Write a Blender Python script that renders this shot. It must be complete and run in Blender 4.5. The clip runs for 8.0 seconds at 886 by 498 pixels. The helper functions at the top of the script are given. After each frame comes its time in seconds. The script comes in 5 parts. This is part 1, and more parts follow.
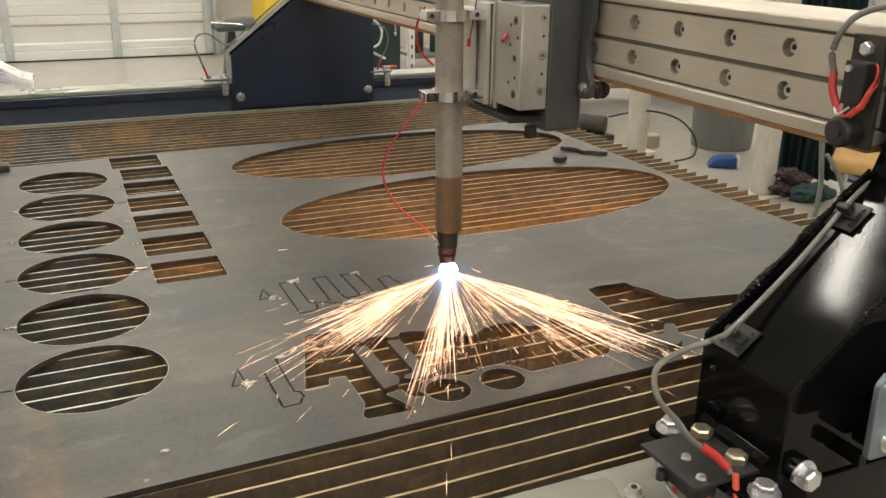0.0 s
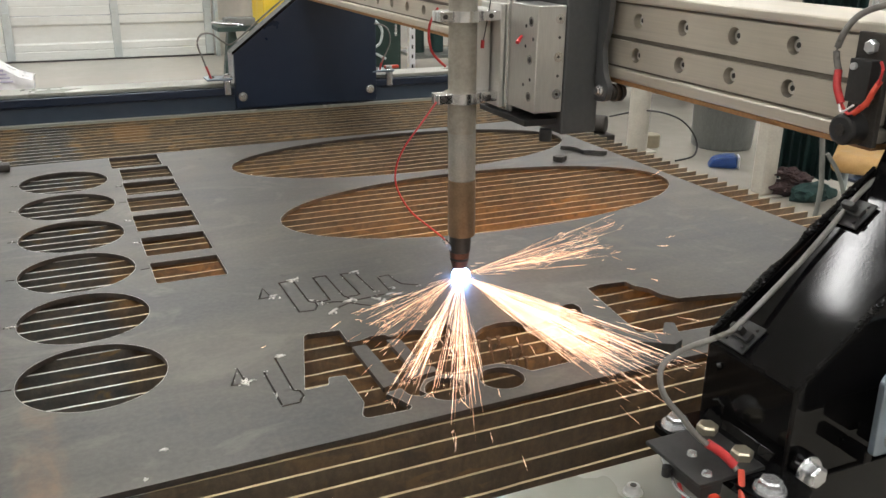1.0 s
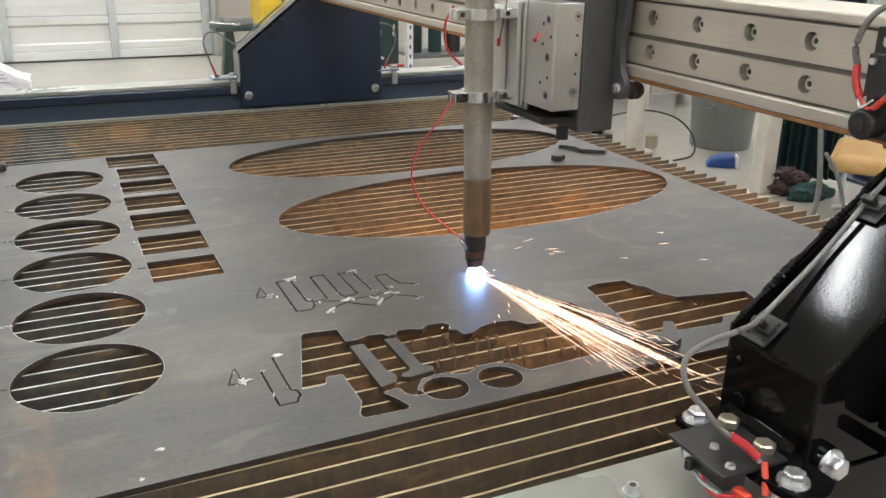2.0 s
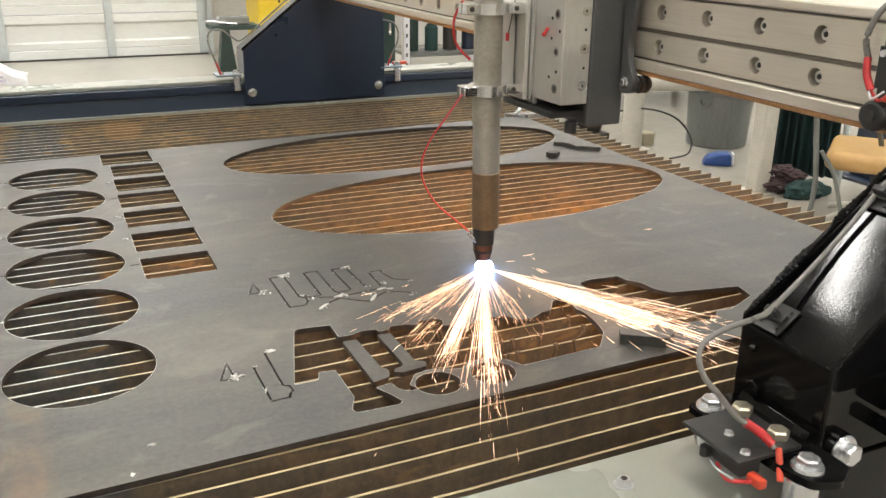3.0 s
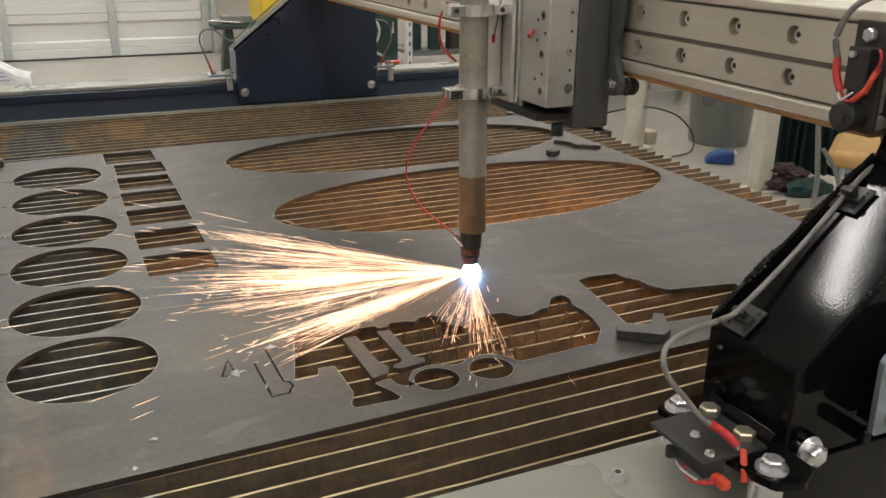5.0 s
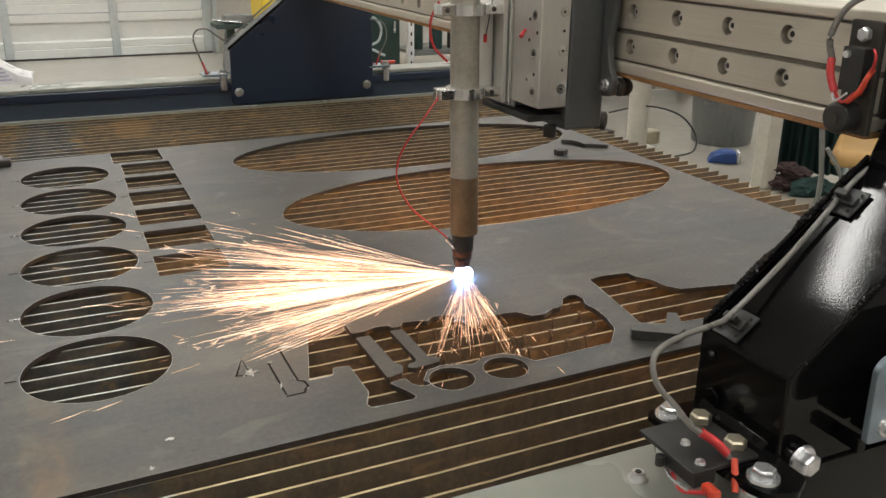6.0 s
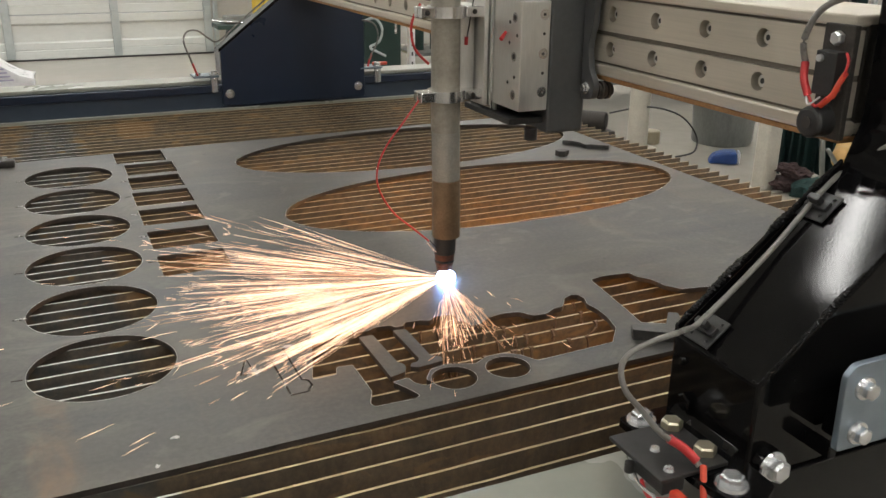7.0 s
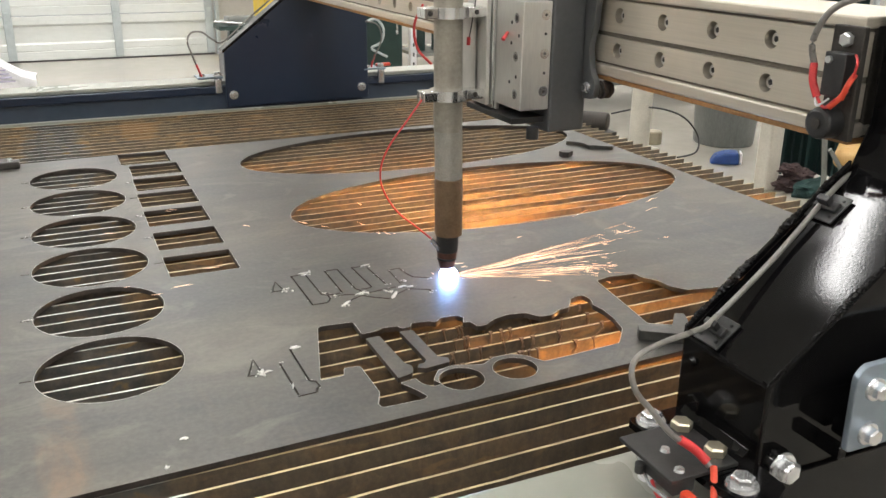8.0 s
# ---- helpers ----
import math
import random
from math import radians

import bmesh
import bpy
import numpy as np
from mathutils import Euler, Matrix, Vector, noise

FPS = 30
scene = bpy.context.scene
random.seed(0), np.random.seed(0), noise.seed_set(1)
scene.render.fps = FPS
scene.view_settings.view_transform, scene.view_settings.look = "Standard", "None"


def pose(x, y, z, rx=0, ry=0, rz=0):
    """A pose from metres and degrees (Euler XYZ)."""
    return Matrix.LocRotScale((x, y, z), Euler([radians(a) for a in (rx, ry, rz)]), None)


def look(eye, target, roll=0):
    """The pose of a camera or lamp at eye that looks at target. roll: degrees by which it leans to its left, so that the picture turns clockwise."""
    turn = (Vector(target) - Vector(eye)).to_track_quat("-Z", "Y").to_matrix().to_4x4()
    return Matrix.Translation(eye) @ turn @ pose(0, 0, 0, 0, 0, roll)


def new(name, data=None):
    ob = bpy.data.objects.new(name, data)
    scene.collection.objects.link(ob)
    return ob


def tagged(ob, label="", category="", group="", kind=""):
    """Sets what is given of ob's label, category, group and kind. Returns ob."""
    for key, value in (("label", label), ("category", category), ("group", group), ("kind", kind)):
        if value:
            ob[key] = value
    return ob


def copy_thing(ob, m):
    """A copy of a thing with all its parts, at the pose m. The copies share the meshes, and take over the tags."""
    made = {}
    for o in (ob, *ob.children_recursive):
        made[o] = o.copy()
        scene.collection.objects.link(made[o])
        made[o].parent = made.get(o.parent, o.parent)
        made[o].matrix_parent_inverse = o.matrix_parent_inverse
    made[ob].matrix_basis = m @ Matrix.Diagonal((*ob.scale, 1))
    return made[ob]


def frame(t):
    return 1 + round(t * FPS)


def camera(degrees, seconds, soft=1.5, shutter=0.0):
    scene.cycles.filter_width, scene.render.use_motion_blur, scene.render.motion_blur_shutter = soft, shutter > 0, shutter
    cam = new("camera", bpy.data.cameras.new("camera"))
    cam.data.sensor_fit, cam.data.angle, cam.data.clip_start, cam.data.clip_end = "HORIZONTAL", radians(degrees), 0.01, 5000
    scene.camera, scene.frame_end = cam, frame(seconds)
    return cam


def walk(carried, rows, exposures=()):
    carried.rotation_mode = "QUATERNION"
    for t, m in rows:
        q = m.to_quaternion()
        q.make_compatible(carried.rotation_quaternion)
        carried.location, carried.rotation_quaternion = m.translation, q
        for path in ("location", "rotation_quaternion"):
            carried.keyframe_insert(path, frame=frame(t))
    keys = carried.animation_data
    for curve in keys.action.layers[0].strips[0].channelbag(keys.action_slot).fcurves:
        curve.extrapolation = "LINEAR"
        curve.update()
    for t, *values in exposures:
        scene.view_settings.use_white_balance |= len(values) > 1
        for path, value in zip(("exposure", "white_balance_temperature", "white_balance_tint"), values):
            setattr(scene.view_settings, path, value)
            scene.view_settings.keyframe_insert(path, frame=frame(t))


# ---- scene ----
cam = camera(53.56, 8.0)
PATH = [
    (0, look((-0.4969, -1.0726, 0.4558), (-0.1087, -0.2169, 0.1135), 0.82)),
    (0.5, look((-0.4961, -1.0731, 0.4557), (-0.1080, -0.2175, 0.1132), 0.78)),
    (1, look((-0.4957, -1.0735, 0.4546), (-0.1083, -0.2175, 0.1124), 0.76)),
    (1.5, look((-0.4948, -1.0696, 0.4530), (-0.1069, -0.2137, 0.1113), 0.76)),
    (3, look((-0.4891, -1.0725, 0.4468), (-0.0972, -0.2187, 0.1040), 0.72)),
    (3.5, look((-0.4860, -1.0787, 0.4458), (-0.0953, -0.2247, 0.1022), 0.68)),
    (4, look((-0.4861, -1.0853, 0.4491), (-0.0961, -0.2310, 0.1054), 0.68)),
    (4.5, look((-0.4853, -1.0879, 0.4502), (-0.0971, -0.2330, 0.1060), 0.59)),
    (6, look((-0.5017, -1.0759, 0.4479), (-0.1138, -0.2211, 0.1032), 0.58)),
    (6.5, look((-0.5050, -1.0786, 0.4484), (-0.1169, -0.2235, 0.1045), 0.60)),
    (7, look((-0.5067, -1.0812, 0.4501), (-0.1193, -0.2260, 0.1058), 0.59)),
    (7.5, look((-0.5125, -1.0770, 0.4506), (-0.1257, -0.2216, 0.1061), 0.58)),
    (8, look((-0.5136, -1.0795, 0.4512), (-0.1269, -0.2237, 0.1075), 0.54)),
]
# the clip's camera sets its brightness as the sparks come and go
walk(cam, PATH, [(0, -0.06, 6900, 11), (0.5, -0.06, 6600, 11), (1.0, -0.06, 6250, 12), (1.5, 0.02, 6050, 12), (2.8, 0.36, 6300, 11), (3.0, 0.36, 6450, 11),
                 (3.5, 0.30, 6450, 11), (3.8, 0.12, 6500, 11), (4.1, -0.29, 6600, 12), (6.0, -0.31, 6400, 11), (7.2, -0.31, 6350, 11), (7.5, -0.02, 5900, 12), (8.0, 0.34, 6300, 12)])

# the machine's travel: seconds, gantry along the rails, carriage along the beam
TRAVEL = [(0, -0.0175, 0.0375), (0.5, -0.0163, 0.0232), (1, -0.0112, 0.0089), (1.5, 0.0, 0.0), (3, 0.0341, 0.0019),
          (3.5, 0.0450, -0.0035), (4, 0.0382, -0.0131), (4.5, 0.0235, -0.0136), (6, -0.0222, -0.0148),
          (6.5, -0.0372, -0.0149), (7, -0.0520, -0.0151), (7.5, -0.0616, -0.0090), (8, -0.0514, -0.0026)]
TIP = (0.005, -0.062, 0.0045)      # where the arc meets the plate when the travel is zero

# ---- world and lamps ----
FLOOR = -0.85
CEIL = 3.3
world = bpy.data.worlds.new("world")
scene.world = world
world.use_nodes = True
world.node_tree.nodes["Background"].inputs[0].default_value = (0.8, 0.9, 1.0, 1)
world.node_tree.nodes["Background"].inputs[1].default_value = 0.3
scene.view_settings.exposure = 0.0
LAMP = 58.0                        # glow of the ceiling tubes

# ---- materials ----


def node_mat(name, rough=0.5, metal=0.0, coat=0.0):
    m = bpy.data.materials.new(name)
    m.use_nodes = True
    nt = m.node_tree
    b = nt.nodes["Principled BSDF"]
    b.inputs["Roughness"].default_value = rough
    b.inputs["Metallic"].default_value = metal
    b.inputs["Coat Weight"].default_value = coat
    b.inputs["Coat Roughness"].default_value = 0.08
    return m, nt, b


def noise_tex(nt, scale, detail=4.0, stretch=(1, 1, 1), rough=0.6, distort=0.0):
    co = nt.nodes.new("ShaderNodeTexCoord")
    mp = nt.nodes.new("ShaderNodeMapping")
    mp.inputs["Scale"].default_value = stretch
    nt.links.new(co.outputs["Object"], mp.inputs["Vector"])
    n = nt.nodes.new("ShaderNodeTexNoise")
    n.inputs["Scale"].default_value = scale
    n.inputs["Detail"].default_value = detail
    n.inputs["Roughness"].default_value = rough
    n.inputs["Distortion"].default_value = distort
    nt.links.new(mp.outputs["Vector"], n.inputs["Vector"])
    return n.outputs["Fac"]


def ramp(nt, fac, stops):
    r = nt.nodes.new("ShaderNodeValToRGB")
    r.color_ramp.elements[0].position, r.color_ramp.elements[1].position = stops[0][0], stops[-1][0]
    for p, _ in stops[1:-1]:
        r.color_ramp.elements.new(p)
    for e, (p, c) in zip(r.color_ramp.elements, stops):
        e.position = p
        e.color = (*c, 1) if len(c) == 3 else c
    nt.links.new(fac, r.inputs["Fac"])
    return r.outputs["Color"]


def mix(nt, fac, a, b, mode="MIX"):
    m = nt.nodes.new("ShaderNodeMix")
    m.data_type, m.blend_type = "RGBA", mode
    if isinstance(fac, float):
        m.inputs[0].default_value = fac
    else:
        nt.links.new(fac, m.inputs[0])
    for v, s in ((a, 6), (b, 7)):
        if isinstance(v, tuple):
            m.inputs[s].default_value = (*v, 1)
        else:
            nt.links.new(v, m.inputs[s])
    return m.outputs[2]


def bump(nt, b, fac, strength=0.3, dist=0.002):
    n = nt.nodes.new("ShaderNodeBump")
    n.inputs["Strength"].default_value, n.inputs["Distance"].default_value = strength, dist
    nt.links.new(fac, n.inputs["Height"])
    nt.links.new(n.outputs["Normal"], b.inputs["Normal"])


def scaled(nt, fac, lo, hi):
    r = nt.nodes.new("ShaderNodeMapRange")
    r.inputs["To Min"].default_value, r.inputs["To Max"].default_value = lo, hi
    r.inputs["From Min"].default_value, r.inputs["From Max"].default_value = 0.3, 0.7
    nt.links.new(fac, r.inputs["Value"])
    return r.outputs["Result"]


def worn(name, c1, c2, scale=30.0, rough=0.5, metal=0.0, coat=0.0, bumpy=0.15, dist=0.001, stretch=(1, 1, 1), spread=0.15):
    """A surface between two colours at two scales, with uneven gloss and a fine relief."""
    m, nt, b = node_mat(name, rough, metal, coat)
    big, fine = noise_tex(nt, scale, 5, stretch), noise_tex(nt, scale * 9, 3, stretch)
    col = mix(nt, 0.35, ramp(nt, big, [(0.32, c1), (0.68, c2)]), ramp(nt, fine, [(0.35, c1), (0.65, c2)]))
    nt.links.new(col, b.inputs["Base Color"])
    nt.links.new(scaled(nt, big, max(0.02, rough - spread), min(1, rough + spread)), b.inputs["Roughness"])
    if bumpy:
        bump(nt, b, fine, bumpy, dist)
    return m


def glow(name, color, strength):
    m, nt, b = node_mat(name)
    b.inputs["Base Color"].default_value = (0, 0, 0, 1)
    b.inputs["Emission Color"].default_value = (*color, 1)
    b.inputs["Emission Strength"].default_value = strength
    return m


def spark_glow(name, color, lo, hi):
    """Streaks that glow unevenly, the cooler ones redder."""
    m, nt, b = node_mat(name)
    b.inputs["Base Color"].default_value = (0, 0, 0, 1)
    geo = nt.nodes.new("ShaderNodeNewGeometry")
    cool = (color[0], color[1] * 0.72, color[2] * 0.55)
    nt.links.new(ramp(nt, geo.outputs["Random Per Island"], [(0.0, cool), (0.7, color)]), b.inputs["Emission Color"])
    r = nt.nodes.new("ShaderNodeMapRange")
    r.inputs["To Min"].default_value, r.inputs["To Max"].default_value = lo, hi
    nt.links.new(geo.outputs["Random Per Island"], r.inputs["Value"])
    nt.links.new(r.outputs["Result"], b.inputs["Emission Strength"])
    return m


def patch(nt, at, size):
    """A soft-edged, ragged spot on the surfaces around one place of the hall."""
    geo = nt.nodes.new("ShaderNodeNewGeometry")
    mp = nt.nodes.new("ShaderNodeMapping")
    mp.vector_type = "TEXTURE"
    mp.inputs["Location"].default_value, mp.inputs["Scale"].default_value = at, size
    nt.links.new(geo.outputs["Position"], mp.inputs["Vector"])
    n = nt.nodes.new("ShaderNodeTexNoise")
    n.inputs["Scale"].default_value, n.inputs["Detail"].default_value = 14, 5
    nt.links.new(geo.outputs["Position"], n.inputs["Vector"])
    ln = nt.nodes.new("ShaderNodeVectorMath")
    ln.operation = "LENGTH"
    nt.links.new(mp.outputs["Vector"], ln.inputs[0])
    add = nt.nodes.new("ShaderNodeMath")
    add.operation = "MULTIPLY_ADD"
    add.inputs[1].default_value = 0.9
    nt.links.new(n.outputs["Fac"], add.inputs[0])
    nt.links.new(ln.outputs["Value"], add.inputs[2])
    return ramp(nt, add.outputs["Value"], [(0.85, (1, 1, 1)), (1.45, (0, 0, 0))])


def plate_steel():
    m, nt, b = node_mat("mill_scale_steel", 0.42, 0.5)
    b.inputs["Specular IOR Level"].default_value = 0.28
    cloud, streak, fine = noise_tex(nt, 2.6, 7, distort=1.4), noise_tex(nt, 4, 6, (0.5, 3, 1), distort=0.8), noise_tex(nt, 160, 3)
    col = ramp(nt, cloud, [(0.34, (0.050, 0.053, 0.056)), (0.45, (0.078, 0.077, 0.072)), (0.54, (0.101, 0.097, 0.087)), (0.66, (0.146, 0.136, 0.115))])
    col = mix(nt, 0.35, col, ramp(nt, streak, [(0.35, (0.061, 0.065, 0.067)), (0.7, (0.152, 0.141, 0.122))]))
    col = mix(nt, 0.05, col, ramp(nt, fine, [(0.4, (0.08, 0.08, 0.08)), (0.65, (0.4, 0.38, 0.35))]))
    # rust bloom where water stood near the corner, and a faint run of it elsewhere
    bloom = patch(nt, (-0.545, -0.30, 0.0), (0.045, 0.22, 1.0))
    rust = noise_tex(nt, 7.0, 8, (2.2, 0.8, 1), distort=1.2)
    col = mix(nt, mix(nt, 1.0, ramp(nt, rust, [(0.46, (0, 0, 0)), (0.68, (0.34, 0.34, 0.34))]), bloom, "MULTIPLY"), col, (0.30, 0.17, 0.095))
    col = mix(nt, ramp(nt, noise_tex(nt, 2.2, 8, (2.4, 0.9, 1), distort=1.6), [(0.58, (0, 0, 0)), (0.74, (0.22, 0.22, 0.22))]), col, (0.22, 0.155, 0.10))
    pale = noise_tex(nt, 5.5, 6, (1, 1.6, 1), distort=2.2)
    col = mix(nt, ramp(nt, pale, [(0.56, (0, 0, 0)), (0.68, (0.30, 0.30, 0.30))]), col, (0.22, 0.208, 0.178))
    specks = noise_tex(nt, 38, 2, distort=0.3)
    col = mix(nt, ramp(nt, specks, [(0.70, (0, 0, 0)), (0.76, (0.6, 0.6, 0.6))]), col, (0.06, 0.058, 0.055))
    nt.links.new(col, b.inputs["Base Color"])
    nt.links.new(scaled(nt, cloud, 0.45, 0.58), b.inputs["Roughness"])
    bump(nt, b, noise_tex(nt, 60, 4), 0.05, 0.0005)
    return m


def at_place(nt, scale, detail=5, stretch=(1, 1, 1), distort=0.6):
    """Noise that runs on from one slat to the next."""
    geo = nt.nodes.new("ShaderNodeNewGeometry")
    mp = nt.nodes.new("ShaderNodeMapping")
    mp.inputs["Scale"].default_value = stretch
    nt.links.new(geo.outputs["Position"], mp.inputs["Vector"])
    n = nt.nodes.new("ShaderNodeTexNoise")
    n.inputs["Scale"].default_value, n.inputs["Detail"].default_value = scale, detail
    n.inputs["Distortion"].default_value = distort
    nt.links.new(mp.outputs["Vector"], n.inputs["Vector"])
    return n.outputs["Fac"]


def slat_rust():
    m, nt, b = node_mat("rusted_slat_steel", 0.75, 0.1)
    info = nt.nodes.new("ShaderNodeObjectInfo")
    big, blotch, fine = at_place(nt, 3.2), at_place(nt, 30, 6, (0.8, 1, 1.6)), noise_tex(nt, 150, 4)
    streak = at_place(nt, 45, 4, (1.2, 1, 0.25))
    col = ramp(nt, big, [(0.36, (0.086, 0.074, 0.058)), (0.50, (0.118, 0.093, 0.064)), (0.64, (0.152, 0.110, 0.067))])
    col = mix(nt, 0.42, col, ramp(nt, streak, [(0.35, (0.050, 0.042, 0.034)), (0.68, (0.20, 0.145, 0.085))]))
    hot = mix(nt, 1.0, ramp(nt, blotch, [(0.52, (0, 0, 0)), (0.62, (1, 1, 1))]), ramp(nt, big, [(0.42, (0.12, 0.12, 0.12)), (0.58, (0.85, 0.85, 0.85))]), "MULTIPLY")
    col = mix(nt, hot, col, (0.275, 0.172, 0.078))
    # a strip across the slats that has stayed grey, with an orange bloom beside it
    grey = ramp(nt, blotch, [(0.40, (0.058, 0.060, 0.058)), (0.60, (0.098, 0.096, 0.086)), (0.70, (0.22, 0.145, 0.06))])
    col = mix(nt, patch(nt, (-0.515, 0.35, 0.0), (0.14, 2.6, 4.0)), col, grey)
    col = mix(nt, patch(nt, (0.74, 0.35, 0.0), (0.15, 2.6, 4.0)), col, ramp(nt, blotch, [(0.38, (0.085, 0.078, 0.064)), (0.64, (0.155, 0.132, 0.098))]))
    col = mix(nt, patch(nt, (-0.33, 1.10, 0.0), (0.10, 0.22, 1.0)), col, mix(nt, 0.55, col, (0.34, 0.19, 0.07)))
    col = mix(nt, 0.18, col, ramp(nt, fine, [(0.4, (0.03, 0.028, 0.025)), (0.65, (0.27, 0.21, 0.14))]))
    tone = ramp(nt, info.outputs["Random"], [(0.0, (0.82, 0.84, 0.86)), (1.0, (1.2, 1.10, 1.0))])
    col = mix(nt, 1.0, col, tone, "MULTIPLY")
    nt.links.new(col, b.inputs["Base Color"])
    nt.links.new(scaled(nt, fine, 0.6, 0.9), b.inputs["Roughness"])
    bump(nt, b, fine, 0.5, 0.0015)
    return m


def slat_edge():
    m, nt, b = node_mat("worn_slat_edge", 0.5, 0.35)
    big, blotch = at_place(nt, 4.0), at_place(nt, 26, 5, (0.6, 1, 1))
    col = mix(nt, 0.5, ramp(nt, big, [(0.36, (0.30, 0.23, 0.13)), (0.62, (0.46, 0.34, 0.18))]), ramp(nt, blotch, [(0.34, (0.28, 0.20, 0.115)), (0.66, (0.50, 0.40, 0.25))]))
    col = mix(nt, patch(nt, (-0.515, 0.35, 0.0), (0.14, 2.6, 4.0)), col, (0.46, 0.45, 0.42))
    nt.links.new(col, b.inputs["Base Color"])
    bump(nt, b, noise_tex(nt, 220, 3), 0.4, 0.001)
    return m


def gloss_black():
    m, nt, b = node_mat("gloss_black_paint", 0.12, 0.0, 0.0)
    b.inputs["Base Color"].default_value = (0.012, 0.012, 0.013, 1)
    b.inputs["Specular IOR Level"].default_value = 0.17
    peel, dust = noise_tex(nt, 420, 2), noise_tex(nt, 14, 6)
    nt.links.new(ramp(nt, dust, [(0.4, (0.003, 0.003, 0.0034)), (0.78, (0.010, 0.0095, 0.009))]), b.inputs["Base Color"])
    nt.links.new(scaled(nt, dust, 0.04, 0.11), b.inputs["Roughness"])
    bump(nt, b, peel, 0.05, 0.0005)
    return m


def brushed(name, c, rough=0.35, stretch=(1, 1, 12), metal=0.9):
    m, nt, b = node_mat(name, rough, metal)
    g, s = noise_tex(nt, 60, 4, stretch), noise_tex(nt, 9, 5)
    lo, hi = tuple(v * 0.86 for v in c), tuple(min(1, v * 1.10) for v in c)
    nt.links.new(mix(nt, 0.5, ramp(nt, g, [(0.3, lo), (0.7, hi)]), ramp(nt, s, [(0.3, lo), (0.7, hi)])), b.inputs["Base Color"])
    nt.links.new(scaled(nt, s, rough - 0.08, rough + 0.12), b.inputs["Roughness"])
    bump(nt, b, g, 0.05, 0.0004)
    return m


M_PLATE, M_SLAT, M_BLACK = plate_steel(), slat_rust(), gloss_black()
M_SLATTOP = slat_edge()
M_EDGE = worn("cut_edge_steel", (0.045, 0.040, 0.038), (0.115, 0.092, 0.075), 60, 0.5, 0.5)
M_RAIL = worn("grey_green_paint", (0.26, 0.27, 0.235), (0.32, 0.32, 0.28), 3, 0.3, 0.1, 0.1, 0.04, spread=0.06)
M_NAVY = worn("dark_blue_paint", (0.012, 0.020, 0.040), (0.016, 0.026, 0.048), 3, 0.3, 0.0, 0.1, 0.02, spread=0.04)
M_RAILBLUE = worn("slate_blue_paint", (0.030, 0.044, 0.066), (0.046, 0.062, 0.086), 4, 0.34, 0.0, 0.1, 0.04, spread=0.05)
M_BEAM = brushed("brushed_beam_aluminium", (0.60, 0.555, 0.47), 0.42, (1, 0.15, 8), 0.55)
M_ALU = brushed("machined_aluminium", (0.66, 0.65, 0.615), 0.34, (8, 8, 1), 0.72)
# beam metal darkened, the shade in the grooves put into the colour
M_GROOVESHADE = worn("shaded_groove_metal", (0.13, 0.115, 0.095), (0.22, 0.20, 0.165), 40, 0.55, 0.4)
M_BRIGHT = brushed("bright_aluminium", (0.80, 0.80, 0.80), 0.17, (1, 1, 1), 0.95)
M_ZINC = brushed("zinc_plated_steel", (0.66, 0.67, 0.68), 0.22, (1, 1, 1), 0.8)
M_ZINCPL = brushed("blued_zinc_plate", (0.25, 0.30, 0.35), 0.36, (1, 1, 1), 0.8)
M_BRASSY = brushed("yellowed_zinc_bolt", (0.55, 0.50, 0.38), 0.32, (1, 1, 1))
M_SHELL = worn("dark_grey_machine_paint", (0.06, 0.062, 0.064), (0.085, 0.088, 0.09), 18, 0.42, 0.1, 0.1, 0.05)
M_BARREL = worn("tarnished_torch_barrel", (0.27, 0.255, 0.215), (0.46, 0.43, 0.37), 22, 0.42, 0.6, 0, 0.1)
M_SLEEVE = worn("mottled_grey_sleeve", (0.30, 0.30, 0.27), (0.50, 0.48, 0.43), 45, 0.45, 0.6)
M_HEAT = worn("heat_browned_sleeve", (0.17, 0.115, 0.07), (0.30, 0.215, 0.135), 40, 0.42, 0.6)
M_DARK = worn("black_plastic", (0.012, 0.012, 0.012), (0.028, 0.028, 0.028), 40, 0.45, 0, 0, 0.05)
# dark metal parts, and the painted shade in recesses and bolt sockets
M_SHADE = worn("dark_metal_recess_shade", (0.03, 0.028, 0.026), (0.07, 0.062, 0.054), 40, 0.6, 0.4)
M_COPPER = worn("scorched_copper", (0.075, 0.040, 0.033), (0.20, 0.10, 0.075), 80, 0.38, 0.8)
M_RED = worn("red_insulation", (0.42, 0.022, 0.025), (0.55, 0.04, 0.04), 60, 0.4, 0, 0, 0.02)
M_REDCLIP = worn("red_orange_connector", (0.50, 0.045, 0.02), (0.62, 0.075, 0.035), 60, 0.42, 0, 0, 0.02)
M_CABLE = worn("grey_cable_jacket", (0.13, 0.125, 0.115), (0.20, 0.19, 0.175), 60, 0.38, 0, 0, 0.04)
M_RUSTED = worn("rusty_lip", (0.22, 0.11, 0.045), (0.42, 0.23, 0.09), 35, 0.6, 0.3)
M_DROSS = worn("bright_dross", (0.45, 0.44, 0.42), (0.72, 0.70, 0.66), 140, 0.35, 0.7, 0, 0.6)
M_SLAG = worn("brown_slag", (0.09, 0.055, 0.032), (0.24, 0.145, 0.08), 120, 0.55, 0.3, 0, 0.5)
M_PAN = worn("sooty_pan", (0.02, 0.018, 0.016), (0.06, 0.045, 0.032), 6, 0.8)
M_CONC = worn("polished_concrete", (0.345, 0.320, 0.280), (0.42, 0.395, 0.35), 0.9, 0.17, 0, 0, 0.03, 0.002, spread=0.04)
